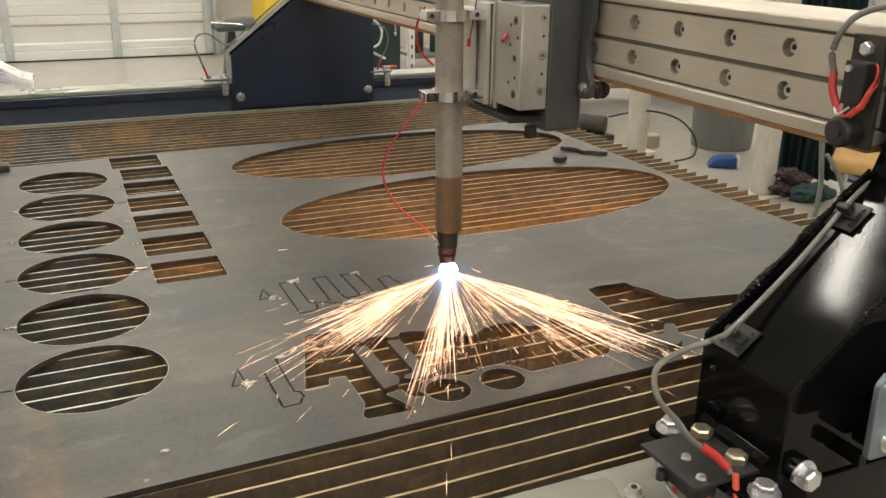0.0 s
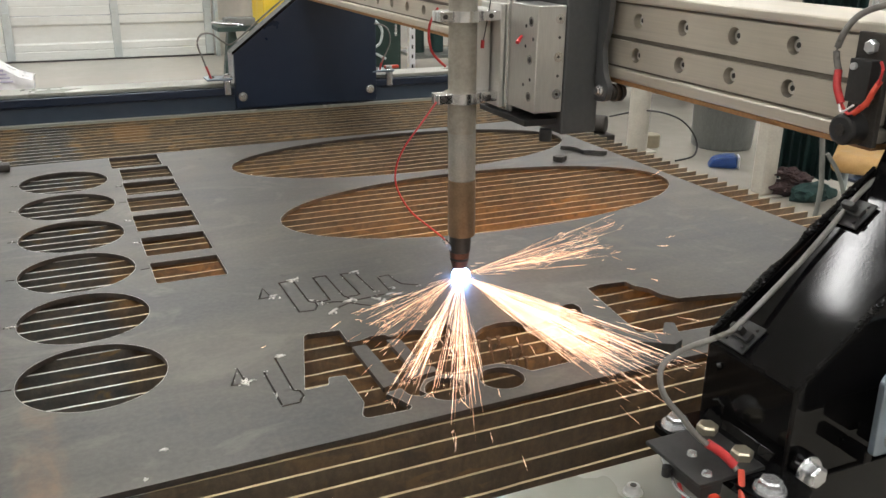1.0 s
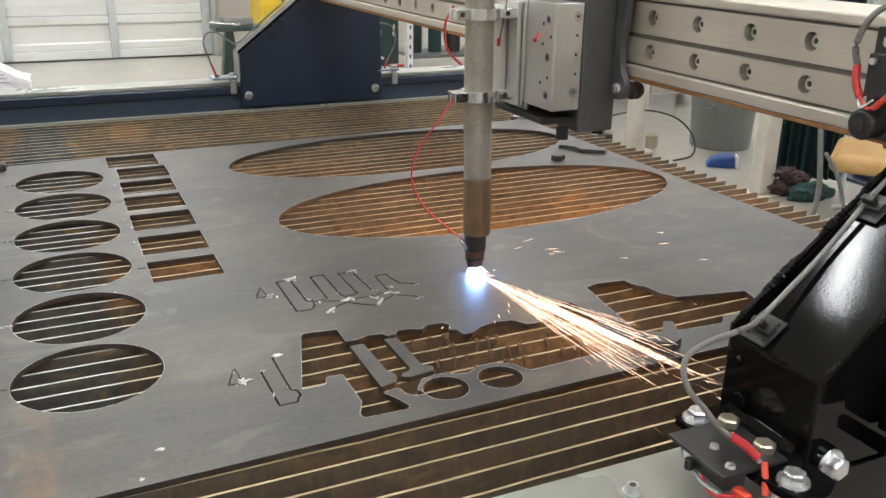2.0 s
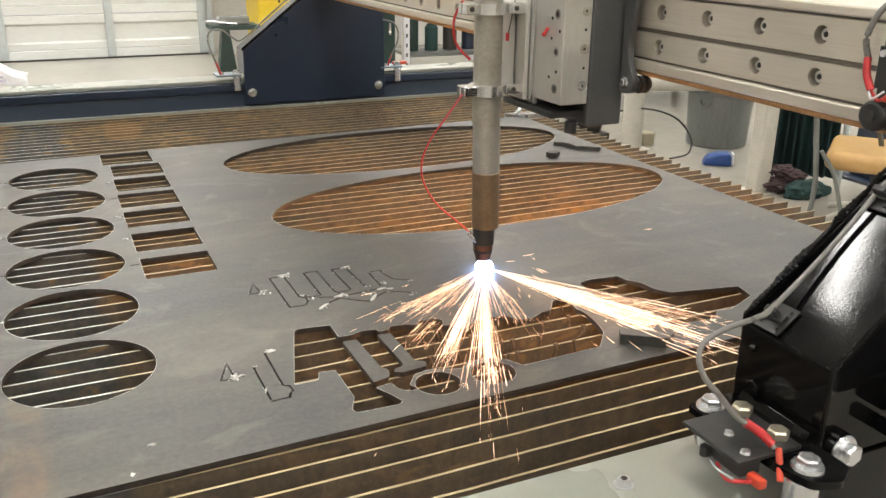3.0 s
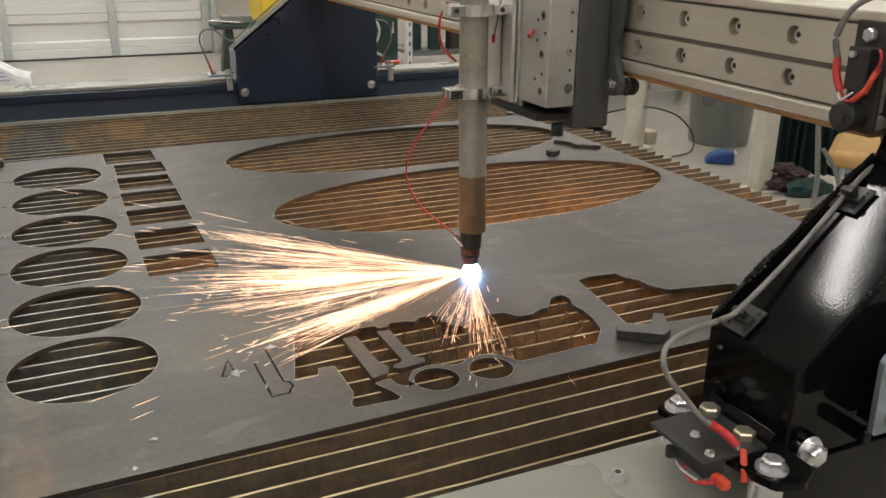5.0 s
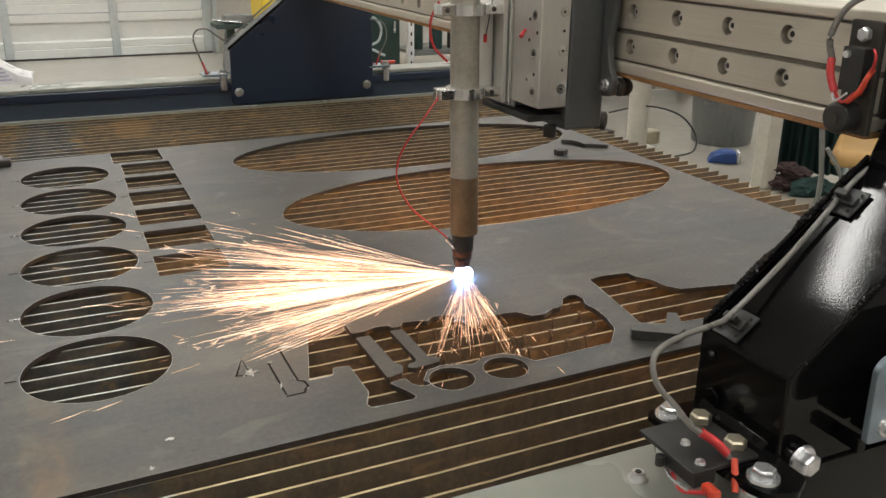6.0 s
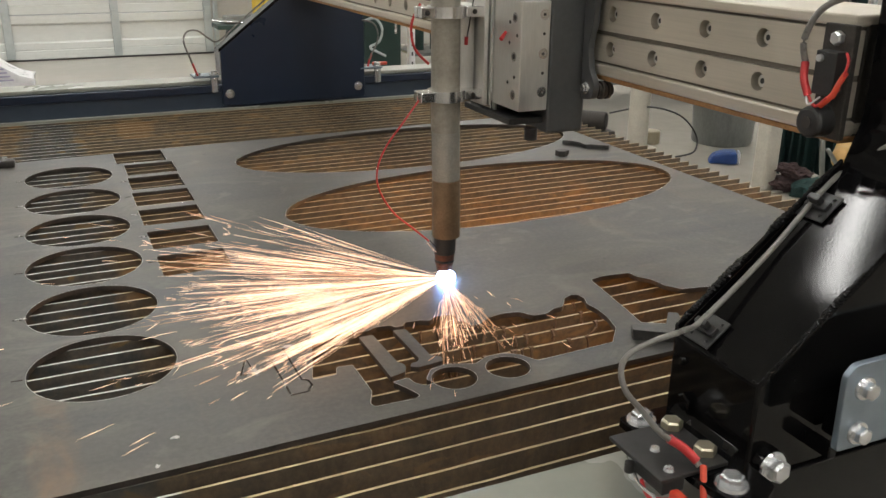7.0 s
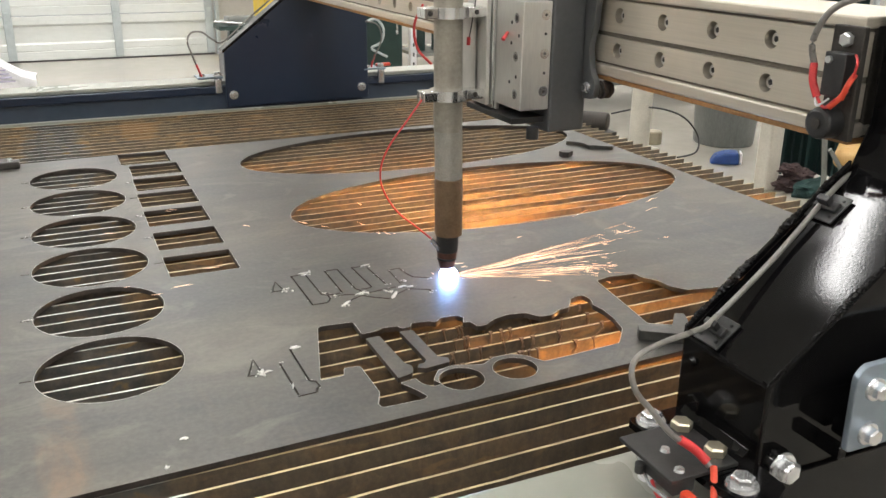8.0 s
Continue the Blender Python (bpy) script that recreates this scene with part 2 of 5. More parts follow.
M_WALL = worn("painted_wall", (0.42, 0.41, 0.385), (0.50, 0.49, 0.46), 2.0, 0.75)
M_CEIL = worn("ceiling_liner", (0.62, 0.61, 0.58), (0.72, 0.71, 0.68), 2.0, 0.8)
M_DOOR = worn("white_door_steel", (0.56, 0.58, 0.56), (0.66, 0.68, 0.66), 4.0, 0.45, 0, 0, 0.04, stretch=(0.4, 1, 1))
M_DOORRIB = worn("galvanised_strap", (0.38, 0.425, 0.435), (0.50, 0.545, 0.55), 10, 0.45, 0.25)
M_CREAM = worn("cream_post_paint", (0.40, 0.38, 0.325), (0.52, 0.495, 0.43), 9, 0.5)
M_BIN = worn("galvanised_bin", (0.15, 0.16, 0.155), (0.24, 0.25, 0.24), 14, 0.42, 0.5, stretch=(1, 1, 0.3))
M_BLUE = worn("blue_plastic", (0.012, 0.045, 0.19), (0.02, 0.075, 0.28), 20, 0.4)
M_GREEN = worn("green_machine_paint", (0.010, 0.026, 0.023), (0.020, 0.048, 0.040), 12, 0.45)
M_TEAL = worn("dark_teal_cloth", (0.012, 0.035, 0.034), (0.03, 0.075, 0.07), 18, 0.85, bumpy=0.5, dist=0.01)
M_MAROON = worn("faded_maroon_cloth", (0.035, 0.022, 0.024), (0.085, 0.05, 0.048), 16, 0.9, bumpy=0.6, dist=0.01)
M_TAN = worn("tan_vinyl", (0.40, 0.235, 0.075), (0.52, 0.33, 0.13), 20, 0.5)
M_YELLOW = worn("yellow_paint", (0.62, 0.43, 0.02), (0.75, 0.55, 0.05), 8, 0.45)
M_PAPER = worn("white_plastic_bag", (0.70, 0.70, 0.72), (0.82, 0.82, 0.84), 14, 0.35)
M_INK = worn("pale_violet_print", (0.38, 0.36, 0.50), (0.50, 0.47, 0.60), 30, 0.5)
M_TUBE = glow("lamp_diffuser", (0.985, 0.965, 0.905), LAMP)
M_ARC = glow("plasma_arc", (0.30, 0.50, 1.0), 85.0)
M_SPARK = spark_glow("hot_spark", (1.0, 0.62, 0.37), 1.2, 5.2)
M_SPARKHOT = spark_glow("white_hot_spark", (1.0, 0.67, 0.44), 1.5, 6.4)
M_MOLTEN = glow("molten_spray", (1.0, 0.45, 0.12), 4600.0)

# ---- building helpers ----
BASE = {}


def thing(name, base, label, category, group="", kind=""):
    ob = new(name)
    ob.empty_display_size = 0.05
    ob.location = base
    BASE[ob.name] = Vector(base)
    return tagged(ob, label, category, group, kind)


def mesh_of(name, bm, material, smooth=True, angle=24):
    me = bpy.data.meshes.new(name)
    bmesh.ops.recalc_face_normals(bm, faces=bm.faces)
    for f in bm.faces:
        f.smooth = smooth
    if smooth:
        for e in bm.edges:
            if len(e.link_faces) != 2:
                continue
            bend = e.calc_face_angle(0)
            a, b = sorted(f.calc_area() for f in e.link_faces)
            if bend > radians(angle) or (bend > radians(2) and b > 3.5 * a):
                e.smooth = False
    bm.to_mesh(me)
    bm.free()
    me.materials.append(material)
    return me


def part(name, bm, material, parent, label="", smooth=True):
    root = parent
    while root.parent:
        root = root.parent
    bmesh.ops.translate(bm, verts=bm.verts, vec=-BASE[root.name])
    ob = new(name, mesh_of(name, bm, material, smooth))
    ob.parent = parent
    return tagged(ob, label)


def single(name, bm, material, base, label, category, group="", kind=""):
    bmesh.ops.translate(bm, verts=bm.verts, vec=-Vector(base))
    ob = new(name, mesh_of(name, bm, material))
    ob.location = base
    BASE[ob.name] = Vector(base)
    return tagged(ob, label, category, group, kind)


def box(lo, hi, bevel=0.0, bm=None, seg=2):
    bm = bm or bmesh.new()
    c = [(a + b) / 2 for a, b in zip(lo, hi)]
    s = [abs(b - a) for a, b in zip(lo, hi)]
    r = bmesh.ops.create_cube(bm, size=1, matrix=Matrix.Translation(c) @ Matrix.Diagonal((*s, 1)))
    if bevel:
        edges = list({e for v in r["verts"] for e in v.link_edges})
        bmesh.ops.bevel(bm, geom=edges, offset=bevel, segments=seg, affect="EDGES", profile=0.5)
    return bm


def cyl(p0, p1, r, r2=None, seg=20, bm=None, bevel=0.0):
    bm = bm or bmesh.new()
    p0, p1 = Vector(p0), Vector(p1)
    m = Matrix.Translation((p0 + p1) / 2) @ (p1 - p0).to_track_quat("Z", "Y").to_matrix().to_4x4()
    q = bmesh.ops.create_cone(bm, cap_ends=True, segments=seg, radius1=r, radius2=r if r2 is None else r2, depth=(p1 - p0).length, matrix=m)
    if bevel:
        es = [e for e in {e for v in q["verts"] for e in v.link_edges} if any(len(f.verts) > 4 for f in e.link_faces)]
        bmesh.ops.bevel(bm, geom=es, offset=bevel, segments=2, affect="EDGES", profile=0.5)
    return bm


def prism(profile, axis, lo, hi, bevel=0.0, bm=None):
    """A closed profile drawn out along an axis: 'y' takes (x, z) pairs, 'x' (y, z) and 'z' (x, y)."""
    bm = bm or bmesh.new()
    put = {"y": lambda a, b, d: (a, d, b), "x": lambda a, b, d: (d, a, b), "z": lambda a, b, d: (a, b, d)}[axis]
    vs = [bm.verts.new(put(a, b, lo)) for a, b in profile]
    f = bm.faces.new(vs)
    q = bmesh.ops.extrude_face_region(bm, geom=[f])
    top = [v for v in q["geom"] if isinstance(v, bmesh.types.BMVert)]
    bmesh.ops.translate(bm, verts=top, vec=put(0, 0, hi - lo))
    if bevel:
        edges = list({e for v in vs + top for e in v.link_edges})
        bmesh.ops.bevel(bm, geom=edges, offset=bevel, segments=2, affect="EDGES", profile=0.5)
    return bm


def smooth_path(pts, n=6):
    out = []
    p = [Vector(v) for v in pts]
    for i in range(len(p) - 1):
        a, b, c, d = p[max(i - 1, 0)], p[i], p[i + 1], p[min(i + 2, len(p) - 1)]
        for k in range(n):
            t = k / n
            out.append(0.5 * (2 * b + (c - a) * t + (2 * a - 5 * b + 4 * c - d) * t * t + (3 * b - a - 3 * c + d) * t ** 3))
    return out + [p[-1]]


def tube(pts, r, seg=16, bm=None, n=6):
    bm = bm or bmesh.new()
    path = smooth_path(pts, n)
    rings = []
    for i, p in enumerate(path):
        d = (path[min(i + 1, len(path) - 1)] - path[max(i - 1, 0)]).normalized()
        q = d.to_track_quat("Z", "Y")
        rings.append([bm.verts.new(p + q @ Vector((r * math.cos(a), r * math.sin(a), 0))) for a in [2 * math.pi * k / seg for k in range(seg)]])
    for a, b in zip(rings, rings[1:]):
        for k in range(seg):
            bm.faces.new((a[k], a[(k + 1) % seg], b[(k + 1) % seg], b[k]))
    bm.faces.new(rings[0][::-1])
    bm.faces.new(rings[-1])
    return bm


def hex_bolt(at, way, r=0.0095, h=0.007, washer=0.0):
    """A hexagon head with a chamfer, and a flange or washer under it."""
    bm = bmesh.new()
    at, way = Vector(at), Vector(way).normalized()
    w = 0.0022 if washer else 0.0
    if washer:
        cyl(at, at + way * w, washer, washer * 0.94, 24, bm)
    cyl(at + way * w, at + way * (w + h * 0.8), r, r, 6, bm)
    cyl(at + way * (w + h * 0.8), at + way * (w + h), r * 0.98, r * 0.8, 6, bm)
    return bm


def socket_bolt(at, way, r=0.006, h=0.004):
    bm = bmesh.new()
    at, way = Vector(at), Vector(way).normalized()
    cyl(at - way * 0.002, at + way * h * 0.6, r, r, 16, bm)
    cyl(at + way * h * 0.6, at + way * h, r * 0.62, r * 0.5, 6, bm)
    return bm


def outline_mesh(name, outer, holes, z0, z1):
    """A sheet with openings that go through it, between two heights, from its outlines."""
    cu = bpy.data.curves.new(name, "CURVE")
    cu.dimensions, cu.fill_mode, cu.extrude = "2D", "BOTH", (z1 - z0) / 2
    for loop in (outer, *holes):
        sp = cu.splines.new("POLY")
        sp.points.add(len(loop) - 1)
        for p, (x, y) in zip(sp.points, loop):
            p.co = (x, y, 0, 1)
        sp.use_cyclic_u = True
    tmp = bpy.data.objects.new(name, cu)
    me = bpy.data.meshes.new_from_object(tmp)
    bpy.data.objects.remove(tmp)
    bm = bmesh.new()
    bm.from_mesh(me)
    bpy.data.meshes.remove(me)
    bmesh.ops.remove_doubles(bm, verts=bm.verts, dist=1e-6)
    bmesh.ops.translate(bm, verts=bm.verts, vec=(0, 0, (z0 + z1) / 2))
    return bm


def ring(cx, cy, a, b, n=72):
    return [(cx + a * math.cos(2 * math.pi * k / n), cy + b * math.sin(2 * math.pi * k / n)) for k in range(n)]


def rounded(pts, r=0.003, n=3):
    out = []
    m = len(pts)
    for i in range(m):
        p, a, b = Vector(pts[i]), Vector(pts[i - 1]), Vector(pts[(i + 1) % m])
        k = min(r, (a - p).length * 0.4, (b - p).length * 0.4)
        s, e = p + (a - p).normalized() * k, p + (b - p).normalized() * k
        for j in range(n + 1):
            t = j / n
            out.append(tuple(s * (1 - t) ** 2 + p * 2 * t * (1 - t) + e * t * t))
    return out


def ribbon(loop, w, z, bm):
    """A narrow flat band along the outside of a closed outline."""
    m = len(loop)
    area = sum(loop[i - 1][0] * loop[i][1] - loop[i][0] * loop[i - 1][1] for i in range(m))
    sign = 1 if area > 0 else -1
    inner, outer = [], []
    for i in range(m):
        p, a, b = Vector(loop[i]), Vector(loop[i - 1]), Vector(loop[(i + 1) % m])
        t = (b - a).normalized()
        nrm = Vector((t.y, -t.x)) * sign
        k = w * (0.7 + 0.6 * abs(noise.noise((p.x * 90, p.y * 90, 1.7))))
        inner.append(bm.verts.new((p.x, p.y, z)))
        outer.append(bm.verts.new((p.x + nrm.x * k, p.y + nrm.y * k, z - 0.0001)))
    for i in range(m):
        bm.faces.new((inner[i - 1], inner[i], outer[i], outer[i - 1]))
    return bm


def slot(pts, w=0.0022):
    """The outline of a narrow cut along an open line."""
    p = [Vector(v) for v in pts]
    left, right = [], []
    for i, q in enumerate(p):
        d1 = (q - p[i - 1]).normalized() if i else (p[1] - q).normalized()
        d2 = (p[i + 1] - q).normalized() if i < len(p) - 1 else d1
        t = (d1 + d2)
        t = t.normalized() if t.length > 0.2 else d1
        nrm = Vector((-t.y, t.x)) * (w / 2) / max(0.5, abs(t.dot(d1)))
        left.append(tuple(q + nrm))
        right.append(tuple(q - nrm))
    return left + right[::-1]

# ---- the hall ----
X0, X1, Y0, Y1 = -6.0, 9.5, -5.0, 8.72
single("floor", box((X0 - 0.2, Y0 - 0.2, FLOOR - 0.2), (X1 + 0.2, Y1 + 0.2, FLOOR)), M_CONC, (0, 0, FLOOR), "pale smooth concrete workshop floor", "floor", kind="structure")
single("ceiling", box((X0 - 0.2, Y0 - 0.2, CEIL), (X1 + 0.2, Y1 + 0.2, CEIL + 0.2)), M_CEIL, (0, 0, CEIL), "off-white sheet-lined workshop ceiling", "ceiling", kind="structure")
DX0, DX1, DTOP = -4.2, 1.19, 2.0
wn = box((X0, Y1, FLOOR), (DX0, Y1 + 0.2, CEIL))
box((DX1, Y1, FLOOR), (X1, Y1 + 0.2, CEIL), bm=wn)
box((DX0, Y1, DTOP), (DX1, Y1 + 0.2, CEIL), bm=wn)
single("wall_north", wn, M_WALL, (0, Y1, FLOOR), "grey-beige painted wall round the roller door", "wall", kind="structure")
single("wall_south", box((X0, Y0 - 0.2, FLOOR), (X1, Y0, CEIL)), M_WALL, (0, Y0, FLOOR), "grey-beige painted workshop wall", "wall", kind="structure")
single("wall_west", box((X0 - 0.2, Y0 - 0.2, FLOOR), (X0, Y1 + 0.2, CEIL)), M_WALL, (X0, 0, FLOOR), "grey-beige painted workshop wall", "wall", kind="structure")
single("wall_east", box((X1, Y0 - 0.2, FLOOR), (X1 + 0.2, Y1 + 0.2, CEIL)), M_WALL, (X1, 0, FLOOR), "grey-beige painted workshop wall", "wall", kind="structure")


def ceiling_lights():
    first = None
    # all out of view; rows other than 1.72 are added to brighten the hall
    for y in (-4.0, -2.2, -0.5, 1.72, 4.2, 5.6, 6.8, 7.9):
        for x in (-3.6, -0.12, 3.2, 6.6):
            if first is None:
                first = thing("ceiling_light", (x, y, CEIL), "white strip light under the ceiling, out of view, with a glowing diffuser", "ceiling light", "strip lights")
                part("housing", box((x - 0.64, y - 0.10, CEIL - 0.05), (x + 0.64, y + 0.10, CEIL - 0.002), 0.008), M_DOOR, first)
                part("diffuser", box((x - 0.61, y - 0.055, CEIL - 0.085), (x + 0.61, y + 0.055, CEIL - 0.052), 0.012), M_TUBE, first, "glowing diffuser")
            else:
                copy_thing(first, pose(x, y, CEIL))


ceiling_lights()


def sectional_door():
    d = thing("door_1", (-1.5, Y1, FLOOR), "closed white sectional garage door with galvanised straps", "garage door", kind="structure")
    z, h = FLOOR + 0.012, 0.435
    while z < DTOP:
        bm = prism([(Y1 + 0.03, z), (Y1, z + 0.003), (Y1, z + 0.083), (Y1 + 0.006, z + 0.088), (Y1 + 0.002, z + 0.096), (Y1 + 0.002, z + 0.155), (Y1 + 0.018, z + 0.172), (Y1 + 0.018, z + 0.330),
                    (Y1 - 0.004, z + 0.352), (Y1 - 0.004, z + h - 0.012), (Y1 + 0.006, z + h - 0.005), (Y1 + 0.03, z + h - 0.004)], "x", DX0 + 0.002, DX1 - 0.002)
        part("door_panel", bm, M_DOOR, d, smooth=False)
        z += h
    for x in (-2.8, -1.79, -0.785, 0.222, 1.15):
        bm = bmesh.new()
        z = FLOOR + 0.02
        while z < DTOP:
            box((x - 0.04, Y1 - 0.022, z), (x + 0.04, Y1 - 0.005, z + h - 0.012), 0.004, bm)
            box((x - 0.032, Y1 - 0.034, z + h - 0.05), (x + 0.032, Y1 - 0.022, z + h + 0.03), 0.003, bm)
            z += h
        part("strap", bm, M_DOORRIB, d, "galvanised hinge strap")
    part("bottom_seal", box((DX0, Y1 - 0.012, FLOOR + 0.0005), (DX1, Y1 + 0.03, FLOOR + 0.012)), M_DARK, d, "black rubber bottom seal")
    tr = thing("door_track", (DX1 + 0.05, Y1, FLOOR), "grey steel guide track beside the garage door", "door track")
    part("rail", box((DX1 + 0.02, Y1 - 0.09, FLOOR), (DX1 + 0.06, Y1 - 0.02, 2.2), 0.004), M_DOORRIB, tr)
    part("bracket", box((DX1 + 0.06, Y1 - 0.05, FLOOR + 0.3), (DX1 + 0.12, Y1 - 0.002, FLOOR + 0.36), 0.004), M_DOORRIB, tr)


sectional_door()

# ---- the cutting table ----
RX0, RX1 = -1.45, 0.705
SLAT0, PITCH, SKEW = -0.0506, 0.0298, 0.012     # first slat, spacing and slight turn of the slats


def cutting_table():
    t = thing("cutting_table", (0, 0.35, FLOOR), "plasma cutting table with rusty slats and painted side rails", "cutting table")
    # near rail: a flat grey top on a tube
    near = part("near_rail", box((-1.6, -0.655, 0.018), (1.3, -0.554, 0.030), 0.0015), M_RAIL, t, "grey-green painted flat rail top")
    part("rail_tube", box((-1.6, -0.650, -0.16), (1.3, -0.560, 0.0175), 0.006), M_NAVY, t, "dark painted rail tube")
    for x in (-0.755, -0.43, -0.107, 0.62):
        bm = bmesh.new()
        cyl((x, -0.592, 0.030), (x, -0.592, 0.0315), 0.0085, 0.0078, 20, bm)
        cyl((x, -0.592, 0.0315), (x, -0.592, 0.0365), 0.0070, 0.0052, 20, bm)
        part("rail_bolt", bm, M_ZINC, near, "button-head bolt")
        # dark disc in place of the shaded hex recess
        part("socket_disc", cyl((x, -0.592, 0.0364), (x, -0.592, 0.0372), 0.0028, None, 6), M_SHADE, near)
    # far rail: slate blue tube with a flat lip
    far = part("far_rail", box((-1.9, 1.262, -0.16), (0.90, 1.345, 0.058), 0.007), M_RAILBLUE, t, "slate-blue painted rail tube")
    part("rail_lip", box((-1.9, 1.268, 0.0585), (0.90, 1.352, 0.068), 0.002), M_RAIL, far, "grey flat rail top")
    part("upper_flange", box((-1.9, 1.2555, 0.037), (0.90, 1.2615, 0.0575), 0.002), M_NAVY, far, "dark upper edge of the rail")
    part("ledge", box((-1.9, 1.247, -0.06), (0.89, 1.2615, -0.0035), 0.0015), M_RAIL, far, "pale lower ledge")
    # cross bearers under the slats, pan and legs
    for x in (-1.35, -0.83, -0.31, 0.21, 0.66):
        part("bearer", box((x - 0.004, -0.55, -0.16), (x + 0.004, 1.247, -0.096), 0.001), M_SLAT, t)
    part("pan", box((RX0, -0.558, -0.40), (RX1 - 0.02, 1.26, -0.388), 0.002), M_PAN, t, "sooty steel drip pan")
    part("end_panel", box((RX1 - 0.035, -0.552, -0.388), (RX1 - 0.025, 1.25, -0.163), 0.002), M_NAVY, t)
    for x in (-1.3, 0.55):
        for y in (-0.61, 1.30):
            part("leg", box((x - 0.04, y - 0.04, FLOOR), (x + 0.04, y + 0.04, -0.1605), 0.006), M_NAVY, t)
    # slats: a bar with a slightly eaten top edge
    rng = random.Random(4)
    shapes = []
    for s in range(5):
        bm = bmesh.new()
        n = 60
        top = []
        for i in range(n + 1):
            x = RX0 + (RX1 - RX0) * i / n
            dip = 0.0 if i in (0, n) else -max(0.0, rng.gauss(-0.0002, 0.0005))
            top.append((x, dip))
        prof = [(RX0, -0.088)] + top + [(RX1, -0.088)]
        prism(prof, "y", -0.0016, 0.0016, 0, bm)
        me = mesh_of("slat", bm, M_SLAT, False)
        me.materials.append(M_SLATTOP)
        for p in me.polygons:
            if p.normal.z > 0.6:
                p.material_index = 1
        shapes.append(me)
    k = 0
    y = SLAT0 - 16 * PITCH
    while y < 1.232:
        ob = new("slat", shapes[k % 5])
        ob.parent = t
        ob.location = Vector((rng.uniform(-0.004, 0.004), y + rng.gauss(0, 0.0007), -0.0069)) - BASE[t.name]
        ob.rotation_euler = (rng.gauss(0, 0.006), 0, (SKEW if y < 1.0 else SKEW * (1.232 - y) / 0.232) + rng.gauss(0, 0.0006))
        y += PITCH
        k += 1
    return t


cutting_table()

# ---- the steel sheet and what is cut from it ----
# outlines of the cut-outs and cut lines, traced to fit the camera's view
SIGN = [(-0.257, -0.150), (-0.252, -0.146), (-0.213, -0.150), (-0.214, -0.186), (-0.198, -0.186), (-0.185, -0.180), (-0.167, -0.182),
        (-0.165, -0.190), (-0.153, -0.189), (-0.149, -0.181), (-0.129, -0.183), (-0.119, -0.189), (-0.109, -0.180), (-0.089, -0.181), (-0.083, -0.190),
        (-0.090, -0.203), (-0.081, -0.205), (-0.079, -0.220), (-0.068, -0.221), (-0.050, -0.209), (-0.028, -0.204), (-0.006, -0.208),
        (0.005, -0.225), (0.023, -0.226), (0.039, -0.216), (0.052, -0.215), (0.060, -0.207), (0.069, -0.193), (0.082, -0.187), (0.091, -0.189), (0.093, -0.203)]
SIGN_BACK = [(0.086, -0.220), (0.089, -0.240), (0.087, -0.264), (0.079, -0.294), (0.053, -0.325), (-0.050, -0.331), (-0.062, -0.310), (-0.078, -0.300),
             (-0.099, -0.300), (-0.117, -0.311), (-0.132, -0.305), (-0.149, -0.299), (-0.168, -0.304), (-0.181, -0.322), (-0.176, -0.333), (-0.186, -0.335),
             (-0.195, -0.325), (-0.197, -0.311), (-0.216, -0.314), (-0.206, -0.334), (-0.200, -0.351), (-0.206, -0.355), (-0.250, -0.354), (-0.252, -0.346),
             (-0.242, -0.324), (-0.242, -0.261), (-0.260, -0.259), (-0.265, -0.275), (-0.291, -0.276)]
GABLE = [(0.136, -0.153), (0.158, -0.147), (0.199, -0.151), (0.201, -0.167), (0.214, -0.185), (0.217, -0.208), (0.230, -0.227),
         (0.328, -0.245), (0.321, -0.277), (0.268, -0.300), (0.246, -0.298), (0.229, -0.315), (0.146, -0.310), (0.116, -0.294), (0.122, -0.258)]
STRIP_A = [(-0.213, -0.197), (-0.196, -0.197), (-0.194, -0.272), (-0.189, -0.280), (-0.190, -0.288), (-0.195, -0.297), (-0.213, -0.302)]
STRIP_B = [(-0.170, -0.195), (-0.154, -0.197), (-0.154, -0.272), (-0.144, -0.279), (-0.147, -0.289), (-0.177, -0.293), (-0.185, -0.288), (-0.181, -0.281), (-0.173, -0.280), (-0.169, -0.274)]
